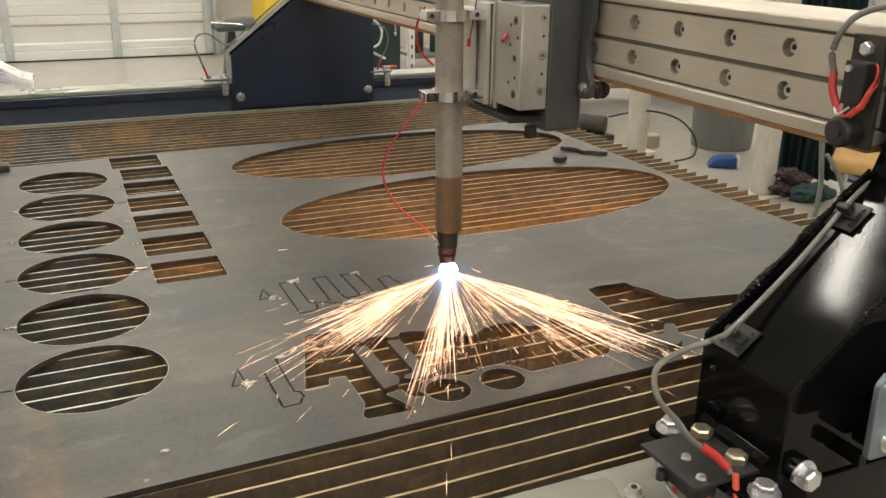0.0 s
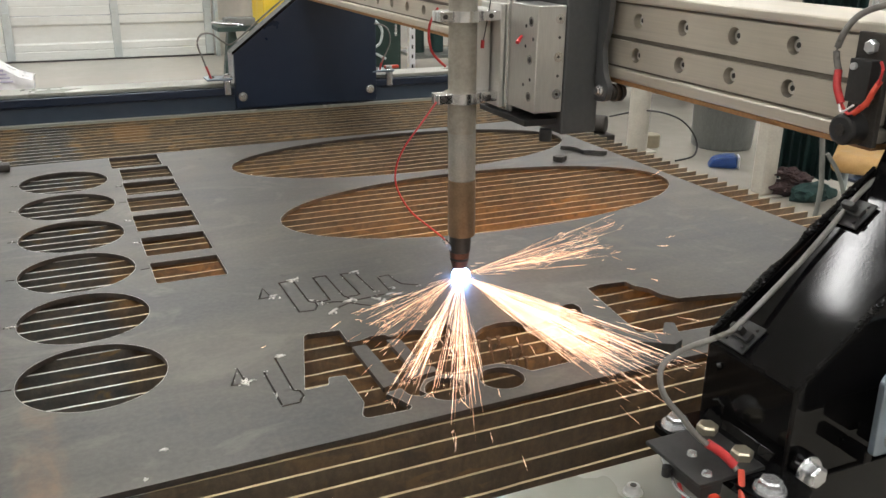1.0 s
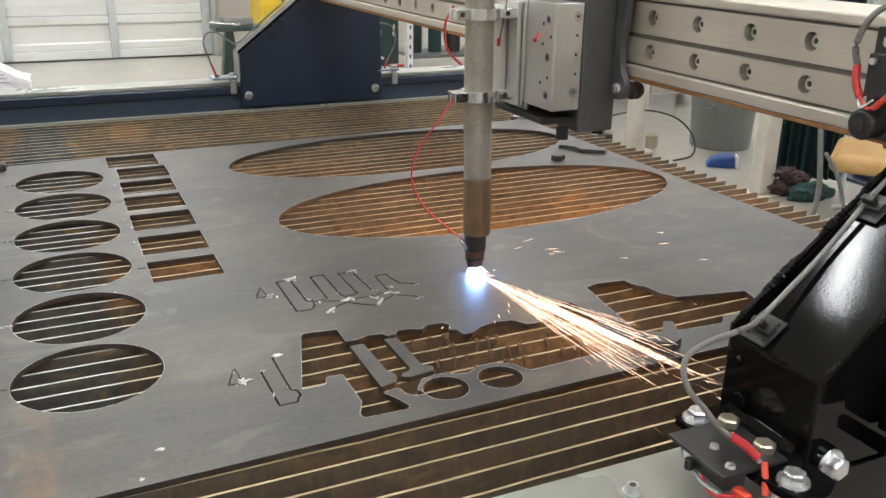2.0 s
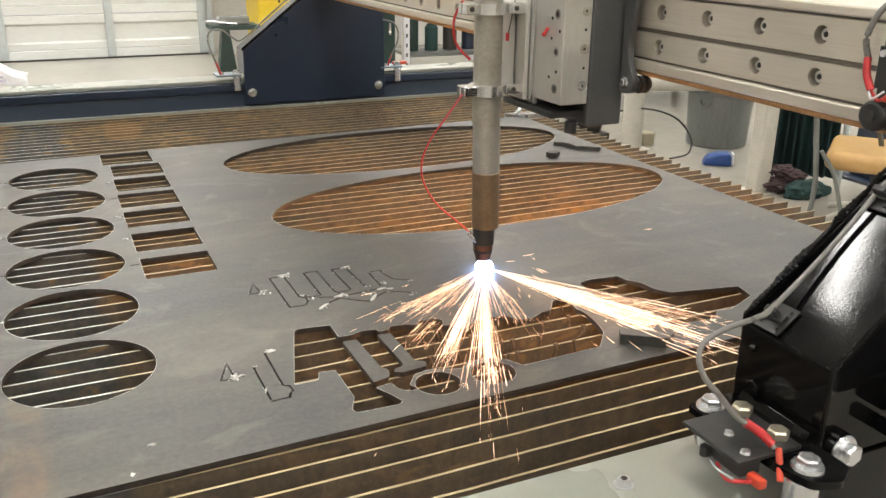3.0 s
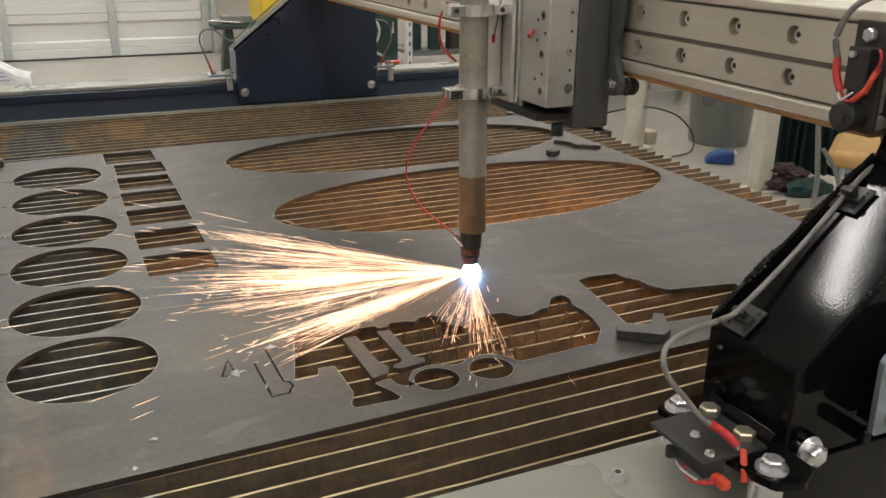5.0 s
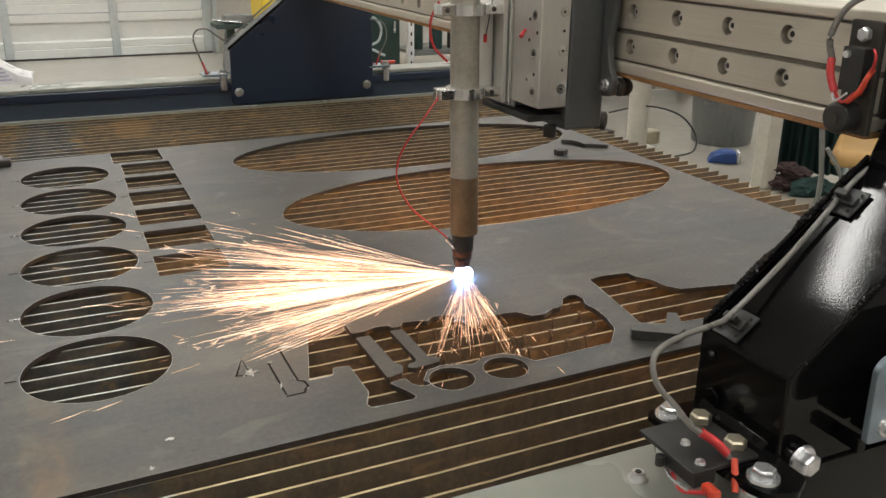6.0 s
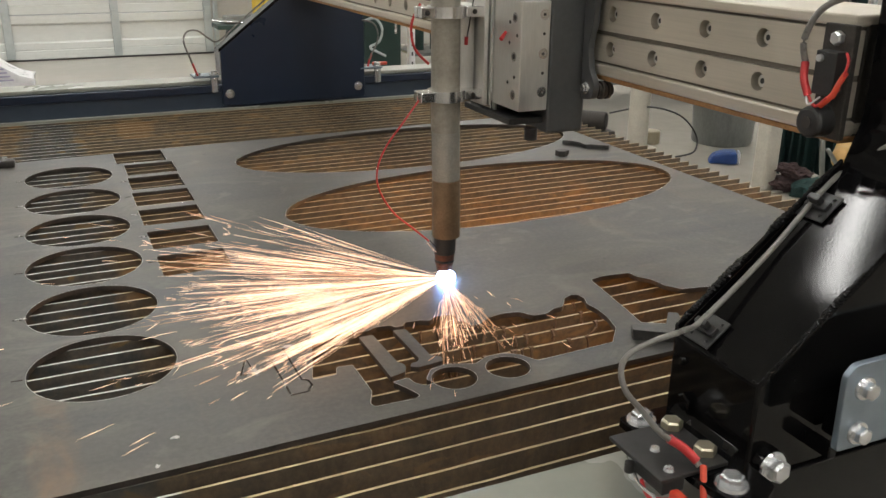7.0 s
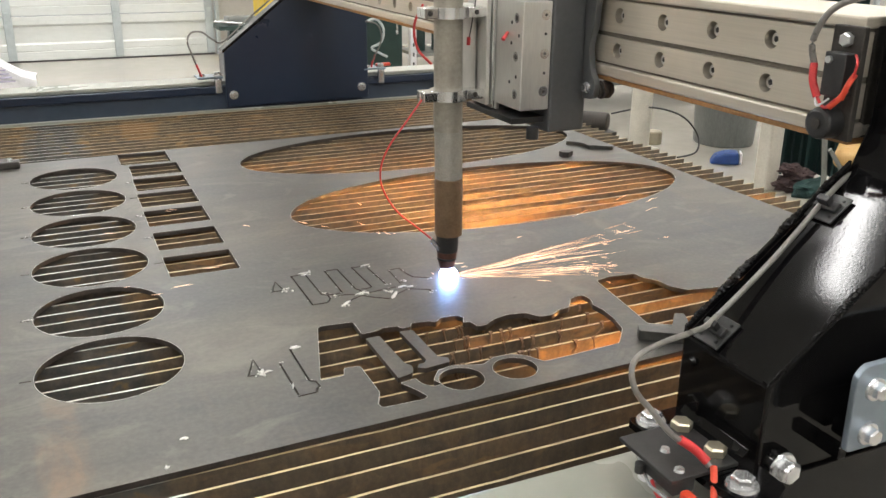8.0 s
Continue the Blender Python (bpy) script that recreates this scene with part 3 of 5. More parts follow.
CUTS = [
    [(-0.3455, -0.238), (-0.359, -0.2365), (-0.346, -0.200), (-0.3445, -0.232)],
    [(-0.321, -0.220), (-0.3205, -0.299), (-0.301, -0.298), (-0.3005, -0.293), (-0.295, -0.286), (-0.296, -0.275), (-0.302, -0.271), (-0.302, -0.192), (-0.294, -0.189)],
    [(-0.2665, -0.019), (-0.280, -0.0195), (-0.268, 0.014), (-0.2655, -0.013)],
    [(-0.223, 0.027), (-0.243, 0.024), (-0.243, -0.080), (-0.223, -0.081), (-0.216, -0.068), (-0.216, -0.058), (-0.223, -0.053), (-0.2235, 0.022)],
    [(-0.218, -0.050), (-0.209, -0.059), (-0.196, -0.057), (-0.195, 0.026), (-0.177, 0.026), (-0.176, -0.052), (-0.172, -0.058), (-0.171, -0.069)],
    [(-0.1695, -0.055), (-0.161, -0.057), (-0.154, -0.053), (-0.156, 0.024), (-0.134, 0.022)],
    [(-0.136, 0.016), (-0.133, -0.054)],
    [(-0.107, -0.050), (-0.114, -0.056), (-0.112, -0.005), (-0.095, -0.004), (-0.0945, -0.021), (-0.090, -0.041), (-0.070, -0.054)],
    [(-0.206, -0.098), (-0.191, -0.083), (-0.175, -0.076), (-0.164, -0.087), (-0.146, -0.100), (-0.134, -0.091), (-0.112, -0.078), (-0.087, -0.092), (-0.086, -0.101)],
    [(-0.209, -0.065), (-0.195, -0.065), (-0.179, -0.071)],
    [(-0.166, -0.071), (-0.125, -0.066), (-0.114, -0.071)],
]
DISCS = (0.666, 0.500, 0.335, 0.170, 0.006, -0.158)
RECTS = [(-0.400, -0.304, 0.826, 0.735), (-0.388, -0.296, 0.720, 0.638), (-0.391, -0.298, 0.618, 0.533), (-0.394, -0.298, 0.512, 0.427),
         (-0.395, -0.299, 0.403, 0.317), (-0.395, -0.300, 0.284, 0.198), (-0.395, -0.300, 0.167, 0.084)]
THICK = 0.0064


def oval(cx, cy, a, b, turn):
    c, s = math.cos(radians(turn)), math.sin(radians(turn))
    return [(cx + c * x - s * y, cy + s * x + c * y) for x, y in ring(0, 0, a, b, 120)]



def steel_sheet():
    holes = [ring(-0.491, y, 0.0766, 0.0766) for y in DISCS]
    holes += [rounded([(a, c), (b, c), (b, d), (a, d)], 0.003) for a, b, c, d in RECTS]
    holes += [oval(0.209, 0.2817, 0.385, 0.176, 2.3), oval(0.2036, 0.662, 0.3846, 0.1700, 3.0)]
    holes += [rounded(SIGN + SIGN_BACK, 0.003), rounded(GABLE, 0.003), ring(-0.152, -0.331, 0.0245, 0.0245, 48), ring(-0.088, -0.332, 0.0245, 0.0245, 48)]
    holes += [slot(c) for c in CUTS]
    # burn-in marks of the discs and rectangles
    holes += [slot([(-0.5705, y), (-0.582, y + 0.001)]) for y in DISCS] + [slot([(a - 0.002, c - 0.02), (a - 0.014, c - 0.021)]) for a, b, c, d in RECTS[2:]]
    outer = rounded([(-1.25, -0.404), (-0.508, -0.387), (0.025, -0.372), (0.617, -0.358), (0.617, 0.868), (-0.20, 0.840), (-1.25, 0.790)], 0.004)
    bm = outline_mesh("steel_sheet", outer, holes, -THICK, 0.0)
    sheet = single("steel_sheet", bm, M_PLATE, (0.0, 0.2, -THICK), "grey mill-scale steel sheet with cut-out discs, ovals and letters", "steel sheet")
    sheet.data.materials.append(M_EDGE)
    for p in sheet.data.polygons:
        p.use_smooth = False
        if abs(p.normal.z) < 0.5:
            p.material_index = 1
    # bright bands paint dross and the light caught on the cut's chamfer
    for loop in holes[:19]:
        part("cut_rim", ribbon(loop, 0.0005, 0.0004, bmesh.new()), M_DROSS, sheet, "thin bright rim of the cut")
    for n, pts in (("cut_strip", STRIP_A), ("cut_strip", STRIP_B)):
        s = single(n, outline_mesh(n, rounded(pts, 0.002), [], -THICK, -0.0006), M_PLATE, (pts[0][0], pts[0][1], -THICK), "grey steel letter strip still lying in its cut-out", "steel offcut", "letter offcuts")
        s.data.materials.append(M_EDGE)
        for p in s.data.polygons:
            p.use_smooth = False
            if abs(p.normal.z) < 0.5:
                p.material_index = 1
    # molten lumps left where cuts begin and end
    rng = random.Random(11)
    bm = bmesh.new()
    spots = [(c[0][0], c[0][1], 0.006) for c in CUTS] + [(c[-1][0], c[-1][1], 0.006) for c in CUTS] + [(-0.575, y, 0.006) for y in DISCS]
    spots += [(a - 0.008, c - 0.021, 0.005) for a, b, c, d in RECTS[2:]] + [(-0.226, 0.03, 0.010), (-0.262, -0.024, 0.008)]
    spots += [(-0.17, -0.072, 0.009), (-0.135, -0.076, 0.010), (-0.205, -0.096, 0.008), (-0.118, -0.062, 0.009), (-0.462, -0.375, 0.004), (-0.44, -0.334, 0.003)]
    for x, y, w in spots:
        for _ in range(rng.choice((0, 2, 5, 8))):
            r = rng.uniform(0.0006, 0.0016)
            px, py = x + rng.gauss(0, w * 0.45), y + rng.gauss(0, w * 0.35)
            m = Matrix.Translation((px, py, 0.0003)) @ Matrix.Rotation(rng.uniform(0, 3.1), 4, "Z") @ Matrix.Diagonal((rng.uniform(1, 3.0), 1, 0.6, 1))
            bmesh.ops.create_icosphere(bm, subdivisions=1, radius=r, matrix=m)
    for c in CUTS:
        for a, b in zip(c, c[1:]):
            n = max(2, int((Vector(a) - Vector(b)).length / 0.004))
            for i in range(n):
                if rng.random() < 0.12:
                    p = Vector(a).lerp(Vector(b), (i + rng.random()) / n)
                    d = (Vector(b) - Vector(a)).normalized()
                    q = p + Vector((-d.y, d.x)) * 0.0014 * rng.choice((-1, 1))
                    m = Matrix.Translation((q.x, q.y, 0.0001)) @ Matrix.Rotation(math.atan2(d.y, d.x), 4, "Z") @ Matrix.Diagonal((rng.uniform(2, 5), 0.7, 0.5, 1))
                    bmesh.ops.create_icosphere(bm, subdivisions=1, radius=0.0006, matrix=m)
    for x, y, turn, length, wide in ((-0.203, -0.094, 40, 0.011, 0.0024), (-0.137, -0.093, 52, 0.012, 0.0026), (-0.223, 0.028, 5, 0.010, 0.0016), (-0.216, 0.031, 65, 0.005, 0.0012),
                                     (-0.136, 0.024, 15, 0.008, 0.0016), (-0.341, -0.236, 20, 0.005, 0.0013), (-0.336, -0.234, -20, 0.004, 0.0010), (-0.261, -0.017, 15, 0.006, 0.0012),
                                     (-0.297, -0.189, 25, 0.006, 0.0020), (-0.176, -0.070, 15, 0.008, 0.0022), (-0.168, -0.066, -10, 0.005, 0.0016), (-0.118, -0.069, 10, 0.009, 0.0018),
                                     (-0.105, -0.073, -15, 0.007, 0.0014), (-0.209, -0.064, 60, 0.004, 0.0014), (-0.321, -0.276, 75, 0.006, 0.0010)):
        m = Matrix.Translation((x, y, 0.0005)) @ Matrix.Rotation(radians(turn), 4, "Z") @ Matrix.Diagonal((length, wide, 0.0011, 1))
        q = bmesh.ops.create_icosphere(bm, subdivisions=2, radius=1.0, matrix=m)
        for v in q["verts"]:
            v.co += Vector((noise.noise(v.co * 900), noise.noise(v.co * 800 + Vector((5, 0, 0))), 0)) * 0.0009
    single("dross", bm, M_DROSS, (-0.2, -0.1, 0), "bright beads of dross along the cut lines", "dross", kind="stuff")


steel_sheet()


def slag_drips():
    """Dark runs of slag that hang on the slats under the lettering."""
    rng = random.Random(31)
    bm = bmesh.new()
    for k in range(5, 9):
        y = SLAT0 - k * PITCH
        for _ in range(9):
            x = rng.uniform(-0.14, 0.08)
            r, drop = rng.uniform(0.0012, 0.0026), rng.uniform(0.008, 0.03)
            yy = y + SKEW * x
            tube([(x, yy, -0.0075), (x + rng.gauss(0, 0.001), yy - 0.003, -0.0075 - drop * 0.4), (x + rng.gauss(0, 0.003), yy - 0.003, -0.0075 - drop)], r, 6, bm, 2)
            cyl((x - 0.002, yy, -0.0072), (x + 0.003, yy + 0.001, -0.0062), r * 1.3, r * 0.8, 7, bm)
    single("slag", bm, M_SLAG, (-0.1, -0.25, -0.01), "brown runs of slag clinging to the slats", "slag", kind="stuff")


slag_drips()


def loose_scraps():
    # the bent arrow offcut on the sheet
    a = [(0.078, -0.328), (0.086, -0.314), (0.120, -0.334), (0.148, -0.303), (0.158, -0.309), (0.138, -0.350), (0.121, -0.358)]
    single("steel_offcut", prism(rounded(a, 0.002), "z", 0.0006, 0.0125, 0.0006), M_PLATE, (0.12, -0.33, 0.0006), "grey arrow-shaped steel offcut lying on the sheet", "steel offcut")
    nut = bmesh.new()
    cyl((0.464, 0.462, 0.0003), (0.464, 0.462, 0.012), 0.013, 0.013, 6, nut, 0.001)
    cyl((0.478, 0.470, 0.0003), (0.478, 0.470, 0.010), 0.008, 0.008, 12, nut, 0.001)
    single("nut", nut, M_SHADE, (0.464, 0.462, 0), "dark hexagon nut resting on the sheet", "nut")
    c = [(0.520, 0.552), (0.545, 0.556), (0.552, 0.535), (0.560, 0.515), (0.585, 0.512), (0.600, 0.482), (0.588, 0.470), (0.558, 0.494), (0.545, 0.497), (0.546, 0.522), (0.536, 0.540)]
    single("steel_offcut", prism(rounded(c, 0.003), "z", 0.0005, 0.009, 0.0006), M_PLATE, (0.55, 0.51, 0), "grey hook-shaped steel offcut lying on the sheet", "steel offcut")
    cl = thing("clamp", (0.62, 0.865, 0.0), "small bright steel clamp lying on the slats", "clamp")
    part("jaw", prism(rounded([(0.575, 0.888), (0.600, 0.858), (0.680, 0.850), (0.678, 0.872), (0.62, 0.880)], 0.004), "z", -0.008, 0.006, 0.001), M_ZINC, cl)
    part("lever", tube([(0.60, 0.865, 0.010), (0.635, 0.868, 0.026), (0.69, 0.872, 0.012)], 0.005), M_ZINC, cl)
    b = thing("clamp", (-0.60, 0.80, 0.0), "dark steel edge clamp gripping the sheet", "clamp")
    part("body", box((-0.632, 0.780, 0.0005), (-0.583, 0.806, 0.014), 0.003), M_SHADE, b)
    part("screw", cyl((-0.60, 0.793, 0.014), (-0.60, 0.793, 0.020), 0.006, 0.005, 6), M_ZINC, b)
    part("hook", box((-0.630, 0.8065, -0.008), (-0.605, 0.842, 0.010), 0.002), M_SHADE, b)


loose_scraps()

# ---- the gantry ----
BX = 0.155


def limit_switch(g, x, y, z):
    """A small roller switch with its lever and red wire ends."""
    sw = part("limit_switch", box((x - 0.010, y - 0.018, z - 0.013), (x + 0.010, y + 0.018, z - 0.0005), 0.001), M_DARK, g, "black micro switch")
    part("lever", tube([(x - 0.012, y + 0.014, z - 0.010), (x - 0.017, y, z - 0.012), (x - 0.020, y - 0.022, z - 0.008)], 0.0014, 6), M_ZINC, sw)
    part("roller", cyl((x - 0.015, y + 0.016, z - 0.011), (x - 0.015, y + 0.016, z - 0.003), 0.0038, None, 14), M_DARK, sw)
    part("wire", tube([(x - 0.012, y + 0.004, z - 0.012), (x - 0.018, y - 0.014, z - 0.014), (x - 0.008, y - 0.028, z - 0.010)], 0.0016, 6), M_RED, sw, "red wire")
    part("connector", box((x - 0.007, y - 0.036, z - 0.014), (x + 0.001, y - 0.021, z - 0.006), 0.002), M_REDCLIP, sw, "red crimp connector")


def cable_mount(g, x, y, z, slope):
    """A square stick-on cable tie mount on a sloping face."""
    bm = box((-0.014, -0.014, 0), (0.014, 0.014, 0.002), 0.0006)
    box((-0.0045, -0.011, 0.002), (0.0045, 0.011, 0.006), 0.0008, bm)
    box((-0.003, -0.006, 0.006), (0.003, 0.006, 0.014), 0.0012, bm)
    for sx in (-1, 1):
        for sy in (-1, 1):
            box((sx * 0.009 - 0.001, sy * 0.009 - 0.001, 0.002), (sx * 0.009 + 0.001, sy * 0.009 + 0.001, 0.004), 0, bm)
    bmesh.ops.transform(bm, matrix=Matrix.Translation((x, y, z)) @ Matrix.Rotation(-slope, 4, "Y"), verts=bm.verts)
    part("cable_mount", bm, M_DARK, g, "black stick-on cable tie mount")


def gantry():
    g = thing("gantry", (BX, 0.3, 0.0), "gantry with a brushed beam between two black painted end legs", "gantry")
    # beam: hollow section with two bolted face plates and grooves between
    core = [(BX + 0.011, 0.285), (BX + 0.10, 0.285), (BX + 0.10, 0.384), (BX + 0.011, 0.384)]
    # core coloured dark, for the shade behind bolt holes and gaps
    beam = part("beam", prism(core, "y", -0.552, 1.262, 0.002), M_SHADE, g, "beam core coloured dark for the shade in its recesses")
    bolts = [-0.5275 + 0.0805 * k for k in range(22)]
    for z, lo, hi in ((0.357, 0.337, 0.3735), (0.317, 0.3015, 0.3315)):
        bm = outline_mesh("face_plate", [(-0.550, lo), (1.26, lo), (1.26, hi), (-0.550, hi)], [ring(y, z, 0.0088, 0.0088, 28) for y in bolts], 0.0, 0.0105)
        for v in bm.verts:
            v.co = Vector((BX + 0.0105 - v.co.z, v.co.x, v.co.y))
        part("face_plate", bm, M_BEAM, beam, "brushed grey face plate with counterbored bolts")
    # darker strips paint the shade in the grooves between the plates
    for z0, z1 in ((0.3318, 0.3367), (0.3738, 0.3763), (0.2987, 0.3012)):
        part("groove_strip", box((BX + 0.0030, -0.549, z0), (BX + 0.0108, 1.258, z1)), M_GROOVESHADE, beam, "strip coloured darker for the shade in the groove")
    part("top_bar", box((BX - 0.004, -0.552, 0.3765), (BX + 0.104, 1.262, 0.3865), 0.002), M_BEAM, beam, "worn flat top bar")
    part("bottom_bar", box((BX - 0.004, -0.552, 0.2855), (BX + 0.104, 1.262, 0.2985), 0.002), M_BEAM, beam, "worn flat bottom bar")
    part("rust_lip", box((BX - 0.002, -0.552, 0.2800), (BX + 0.102, 1.262, 0.2852), 0.001), M_RUSTED, beam, "rusty lower lip")
    for y in bolts:
        for z in (0.357, 0.317):
            b = part("bolt", cyl((BX + 0.0115, y, z), (BX + 0.0062, y, z), 0.0062, 0.0058, 20), M_ALU, beam, "socket head bolt")
            # black disc stands for the shade inside the bolt's socket
            part("socket", cyl((BX + 0.0063, y, z), (BX + 0.0058, y, z), 0.0030, None, 6), M_DARK, b)
    # near leg: a glossy box with a sloping top
    s = 0.80
    leg = [(-0.010, 0.056), (-0.010, 0.137), (0.148, 0.137 + 0.158 * s), (0.162, 0.30), (0.162, 0.47), (0.36, 0.47), (0.36, 0.056)]
    near = part("near_leg", prism(leg, "y", -0.660, -0.562, 0.0025), M_BLACK, g, "gloss black welded box leg with a sloping top")
    part("outer_plate", prism([(-0.006, -0.11), (-0.006, 0.055), (0.36, 0.055), (0.36, -0.11)], "y", -0.662, -0.652, 0.001), M_BLACK, near)
    lip = bmesh.new()
    d = Vector((1, 0, s)).normalized()
    for yy in (-0.5645, -0.6575):
        for k in range(130):
            u = k * 0.00152
            big = 0.55 + 0.55 * noise.noise((u * 40, yy * 10, 0))
            if yy < -0.6:
                big *= 1.0 if 0.05 < u < 0.12 else 0.45
            p = Vector((-0.009, yy + 0.0012 * noise.noise((u * 300, 3, 0)), 0.1372 if yy < -0.6 else 0.1460)) + d * u
            bmesh.ops.create_icosphere(lip, subdivisions=2, radius=0.0046 * max(0.15, big), matrix=Matrix.Translation(p) @ Matrix.Rotation(0.9 * math.sin(k * 3.7), 4, "Z") @ Matrix.Diagonal((1.2, 1 + 0.35 * math.sin(k * 2.3), 0.6, 1)))
    tagged(part("weld_bead", lip, M_BLACK, near, "painted weld bead"), kind="stuff")
    part("edge_flange", prism([(-0.010, 0.1395), (-0.010, 0.146), (0.146, 0.146 + 0.156 * s), (0.146, 0.1395 + 0.156 * s)], "y", -0.5665, -0.5625, 0.0008), M_BLACK, near)
    for x in (0.007, 0.305):
        boss = part("bolt_boss", cyl((x, -0.6603, 0.070), (x, -0.6680, 0.070), 0.0135, 0.0130, 24), M_BLACK, near)
        part("leg_bolt", hex_bolt((x, -0.6682, 0.070), (0, -1, 0), 0.0095, 0.009, 0.0125), M_ZINC, boss, "flanged zinc bolt")
    part("stiffener", box((0.046, -0.684, 0.075), (0.054, -0.6605, 0.086), 0.001), M_BLACK, near)
    part("mount_block", box((0.058, -0.6912, 0.086), (0.18, -0.6625, 0.100), 0.002), M_BLACK, near)
    zp = part("motor_plate", prism(rounded([(0.036, 0.092), (0.034, 0.154), (0.042, 0.162), (0.20, 0.164), (0.20, 0.090)], 0.004), "y", -0.6972, -0.6917, 0.0008), M_ZINCPL, g, "zinc-plated motor mounting plate")
    for x, z in ((0.053, 0.142), (0.054, 0.105), (0.16, 0.142), (0.16, 0.105)):
        part("plate_bolt", hex_bolt((x, -0.6972, z), (0, -1, 0), 0.007, 0.007, 0.0095), M_ZINC, zp, "flanged zinc bolt")
    for x, z, r in ((-0.0105, 0.120, 0.004),):
        part("rivet", cyl((x, -0.578, z), (x - 0.003, -0.578, z), r, r * 0.7, 14), M_BLACK, near)
    part("side_bolt", hex_bolt((-0.0105, -0.588, 0.088), (-1, 0, 0), 0.008, 0.005), M_BLACK, near)
    # roller carrier and limit switch on the near side
    tab = [(-0.062, -0.566), (-0.010, -0.566), (-0.010, -0.690), (-0.030, -0.702), (-0.052, -0.694), (-0.060, -0.660)]
    ca = part("carrier_plate", prism(rounded(tab, 0.005), "z", 0.0655, 0.0725, 0.0006), M_BLACK, g, "black steel roller carrier plate")
    part("carrier_gusset", prism([(-0.0165, 0.073), (-0.0105, 0.073), (-0.0105, 0.079)], "y", -0.65, -0.575, 0.0005), M_BLACK, ca)
    part("switch_plate", box((-0.088, -0.657, 0.0728), (-0.026, -0.592, 0.0762), 0.0006), M_DARK, ca, "thin black switch plate")
    for x, y, z, mm, w in ((-0.047, -0.578, 0.0726, M_ZINC, 0.0125), (-0.034, -0.600, 0.0763, M_BRASSY, 0.0), (-0.034, -0.640, 0.0763, M_BRASSY, 0.0), (-0.040, -0.677, 0.0726, M_ZINC, 0.0125)):
        part("carrier_bolt", hex_bolt((x, y, z), (0, 0, 1), 0.0088, 0.0068, w), mm, ca)
    for x, y in ((-0.067, -0.622), (-0.074, -0.648)):
        part("screw", cyl((x, y, 0.0763), (x, y, 0.0785), 0.0044, 0.0034, 14), M_ZINC, ca, "small pan-head screw")
    for y in (-0.578, -0.677):
        part("roller", cyl((-0.043, y, 0.036), (-0.043, y, 0.0653), 0.013, None, 24, bevel=0.002), M_ZINC, ca, "steel guide roller")
    limit_switch(g, -0.073, -0.636, 0.0725)
    # grey cable with a red sleeve
    run = [(-0.052, -0.655, 0.078), (-0.056, -0.645, 0.086), (-0.074, -0.635, 0.100), (-0.086, -0.625, 0.117), (-0.096, -0.618, 0.131), (-0.096, -0.610, 0.144), (-0.087, -0.605, 0.153),
           (-0.062, -0.600, 0.157), (-0.028, -0.595, 0.158), (-0.003, -0.588, 0.161), (0.062, -0.580, 0.203), (0.118, -0.574, 0.248), (0.150, -0.568, 0.262), (0.158, -0.60, 0.29), (0.150, -0.67, 0.33)]
    cb = part("cable", tube(run, 0.0023, 16), M_CABLE, g, "grey control cable")
    part("red_sleeve", tube([(-0.052, -0.652, 0.0805), (-0.058, -0.644, 0.088), (-0.068, -0.638, 0.0955)], 0.0036, 16), M_RED, cb, "red heat-shrink sleeve")
    part("connector", tube([(-0.060, -0.672, 0.062), (-0.056, -0.666, 0.070), (-0.050, -0.657, 0.079)], 0.0026, 12), M_REDCLIP, cb, "red crimp connector")
    cable_mount(g, 0.002, -0.588, 0.149, math.atan(s))
    cable_mount(g, 0.112, -0.580, 0.237, math.atan(s))
    # limit plate and rubber stop at the near end of the beam
    lp = part("stop_plate", box((BX - 0.012, -0.560, 0.285), (BX - 0.006, -0.528, 0.379), 0.001), M_SHADE, g, "dark stop plate on the beam's end")
    part("stop_switch", box((BX - 0.024, -0.556, 0.322), (BX - 0.0122, -0.534, 0.358), 0.001), M_DARK, lp, "black micro switch")
    part("switch_bolt", hex_bolt((BX - 0.0122, -0.545, 0.368), (-1, 0, 0), 0.006, 0.006), M_ZINC, lp)
    part("switch_screw", cyl((BX - 0.024, -0.540, 0.352), (BX - 0.027, -0.540, 0.352), 0.003, None, 12), M_ZINC, lp)
    part("connector", tube([(BX - 0.022, -0.560, 0.330), (BX - 0.026, -0.557, 0.322), (BX - 0.028, -0.550, 0.314)], 0.0024, 16), M_REDCLIP, lp, "red crimp connector")
    part("connector", tube([(BX - 0.018, -0.562, 0.342), (BX - 0.024, -0.562, 0.334), (BX - 0.025, -0.558, 0.322)], 0.0024, 16), M_REDCLIP, lp, "red crimp connector")
    part("wire_loop", tube([(BX - 0.016, -0.558, 0.357), (BX - 0.022, -0.566, 0.352), (BX - 0.022, -0.564, 0.340)], 0.0012, 8), M_RED, lp)
    part("pale_wire", tube([(BX - 0.026, -0.532, 0.319), (BX - 0.031, -0.540, 0.314), (BX - 0.032, -0.552, 0.322)], 0.0009, 8), M_PAPER, lp, "pale wire end")
    part("stop_sleeve", tube([(BX - 0.022, -0.522, 0.346), (BX - 0.025, -0.526, 0.333), (BX - 0.025, -0.533, 0.320)], 0.0033, 16), M_RED, lp, "red heat-shrink sleeve")
    part("stop_cable", tube([(BX - 0.022, -0.522, 0.346), (BX - 0.024, -0.519, 0.365), (BX - 0.018, -0.528, 0.390), (BX, -0.545, 0.402), (BX + 0.04, -0.57, 0.41)], 0.0028, 16), M_CABLE, lp, "grey control cable")
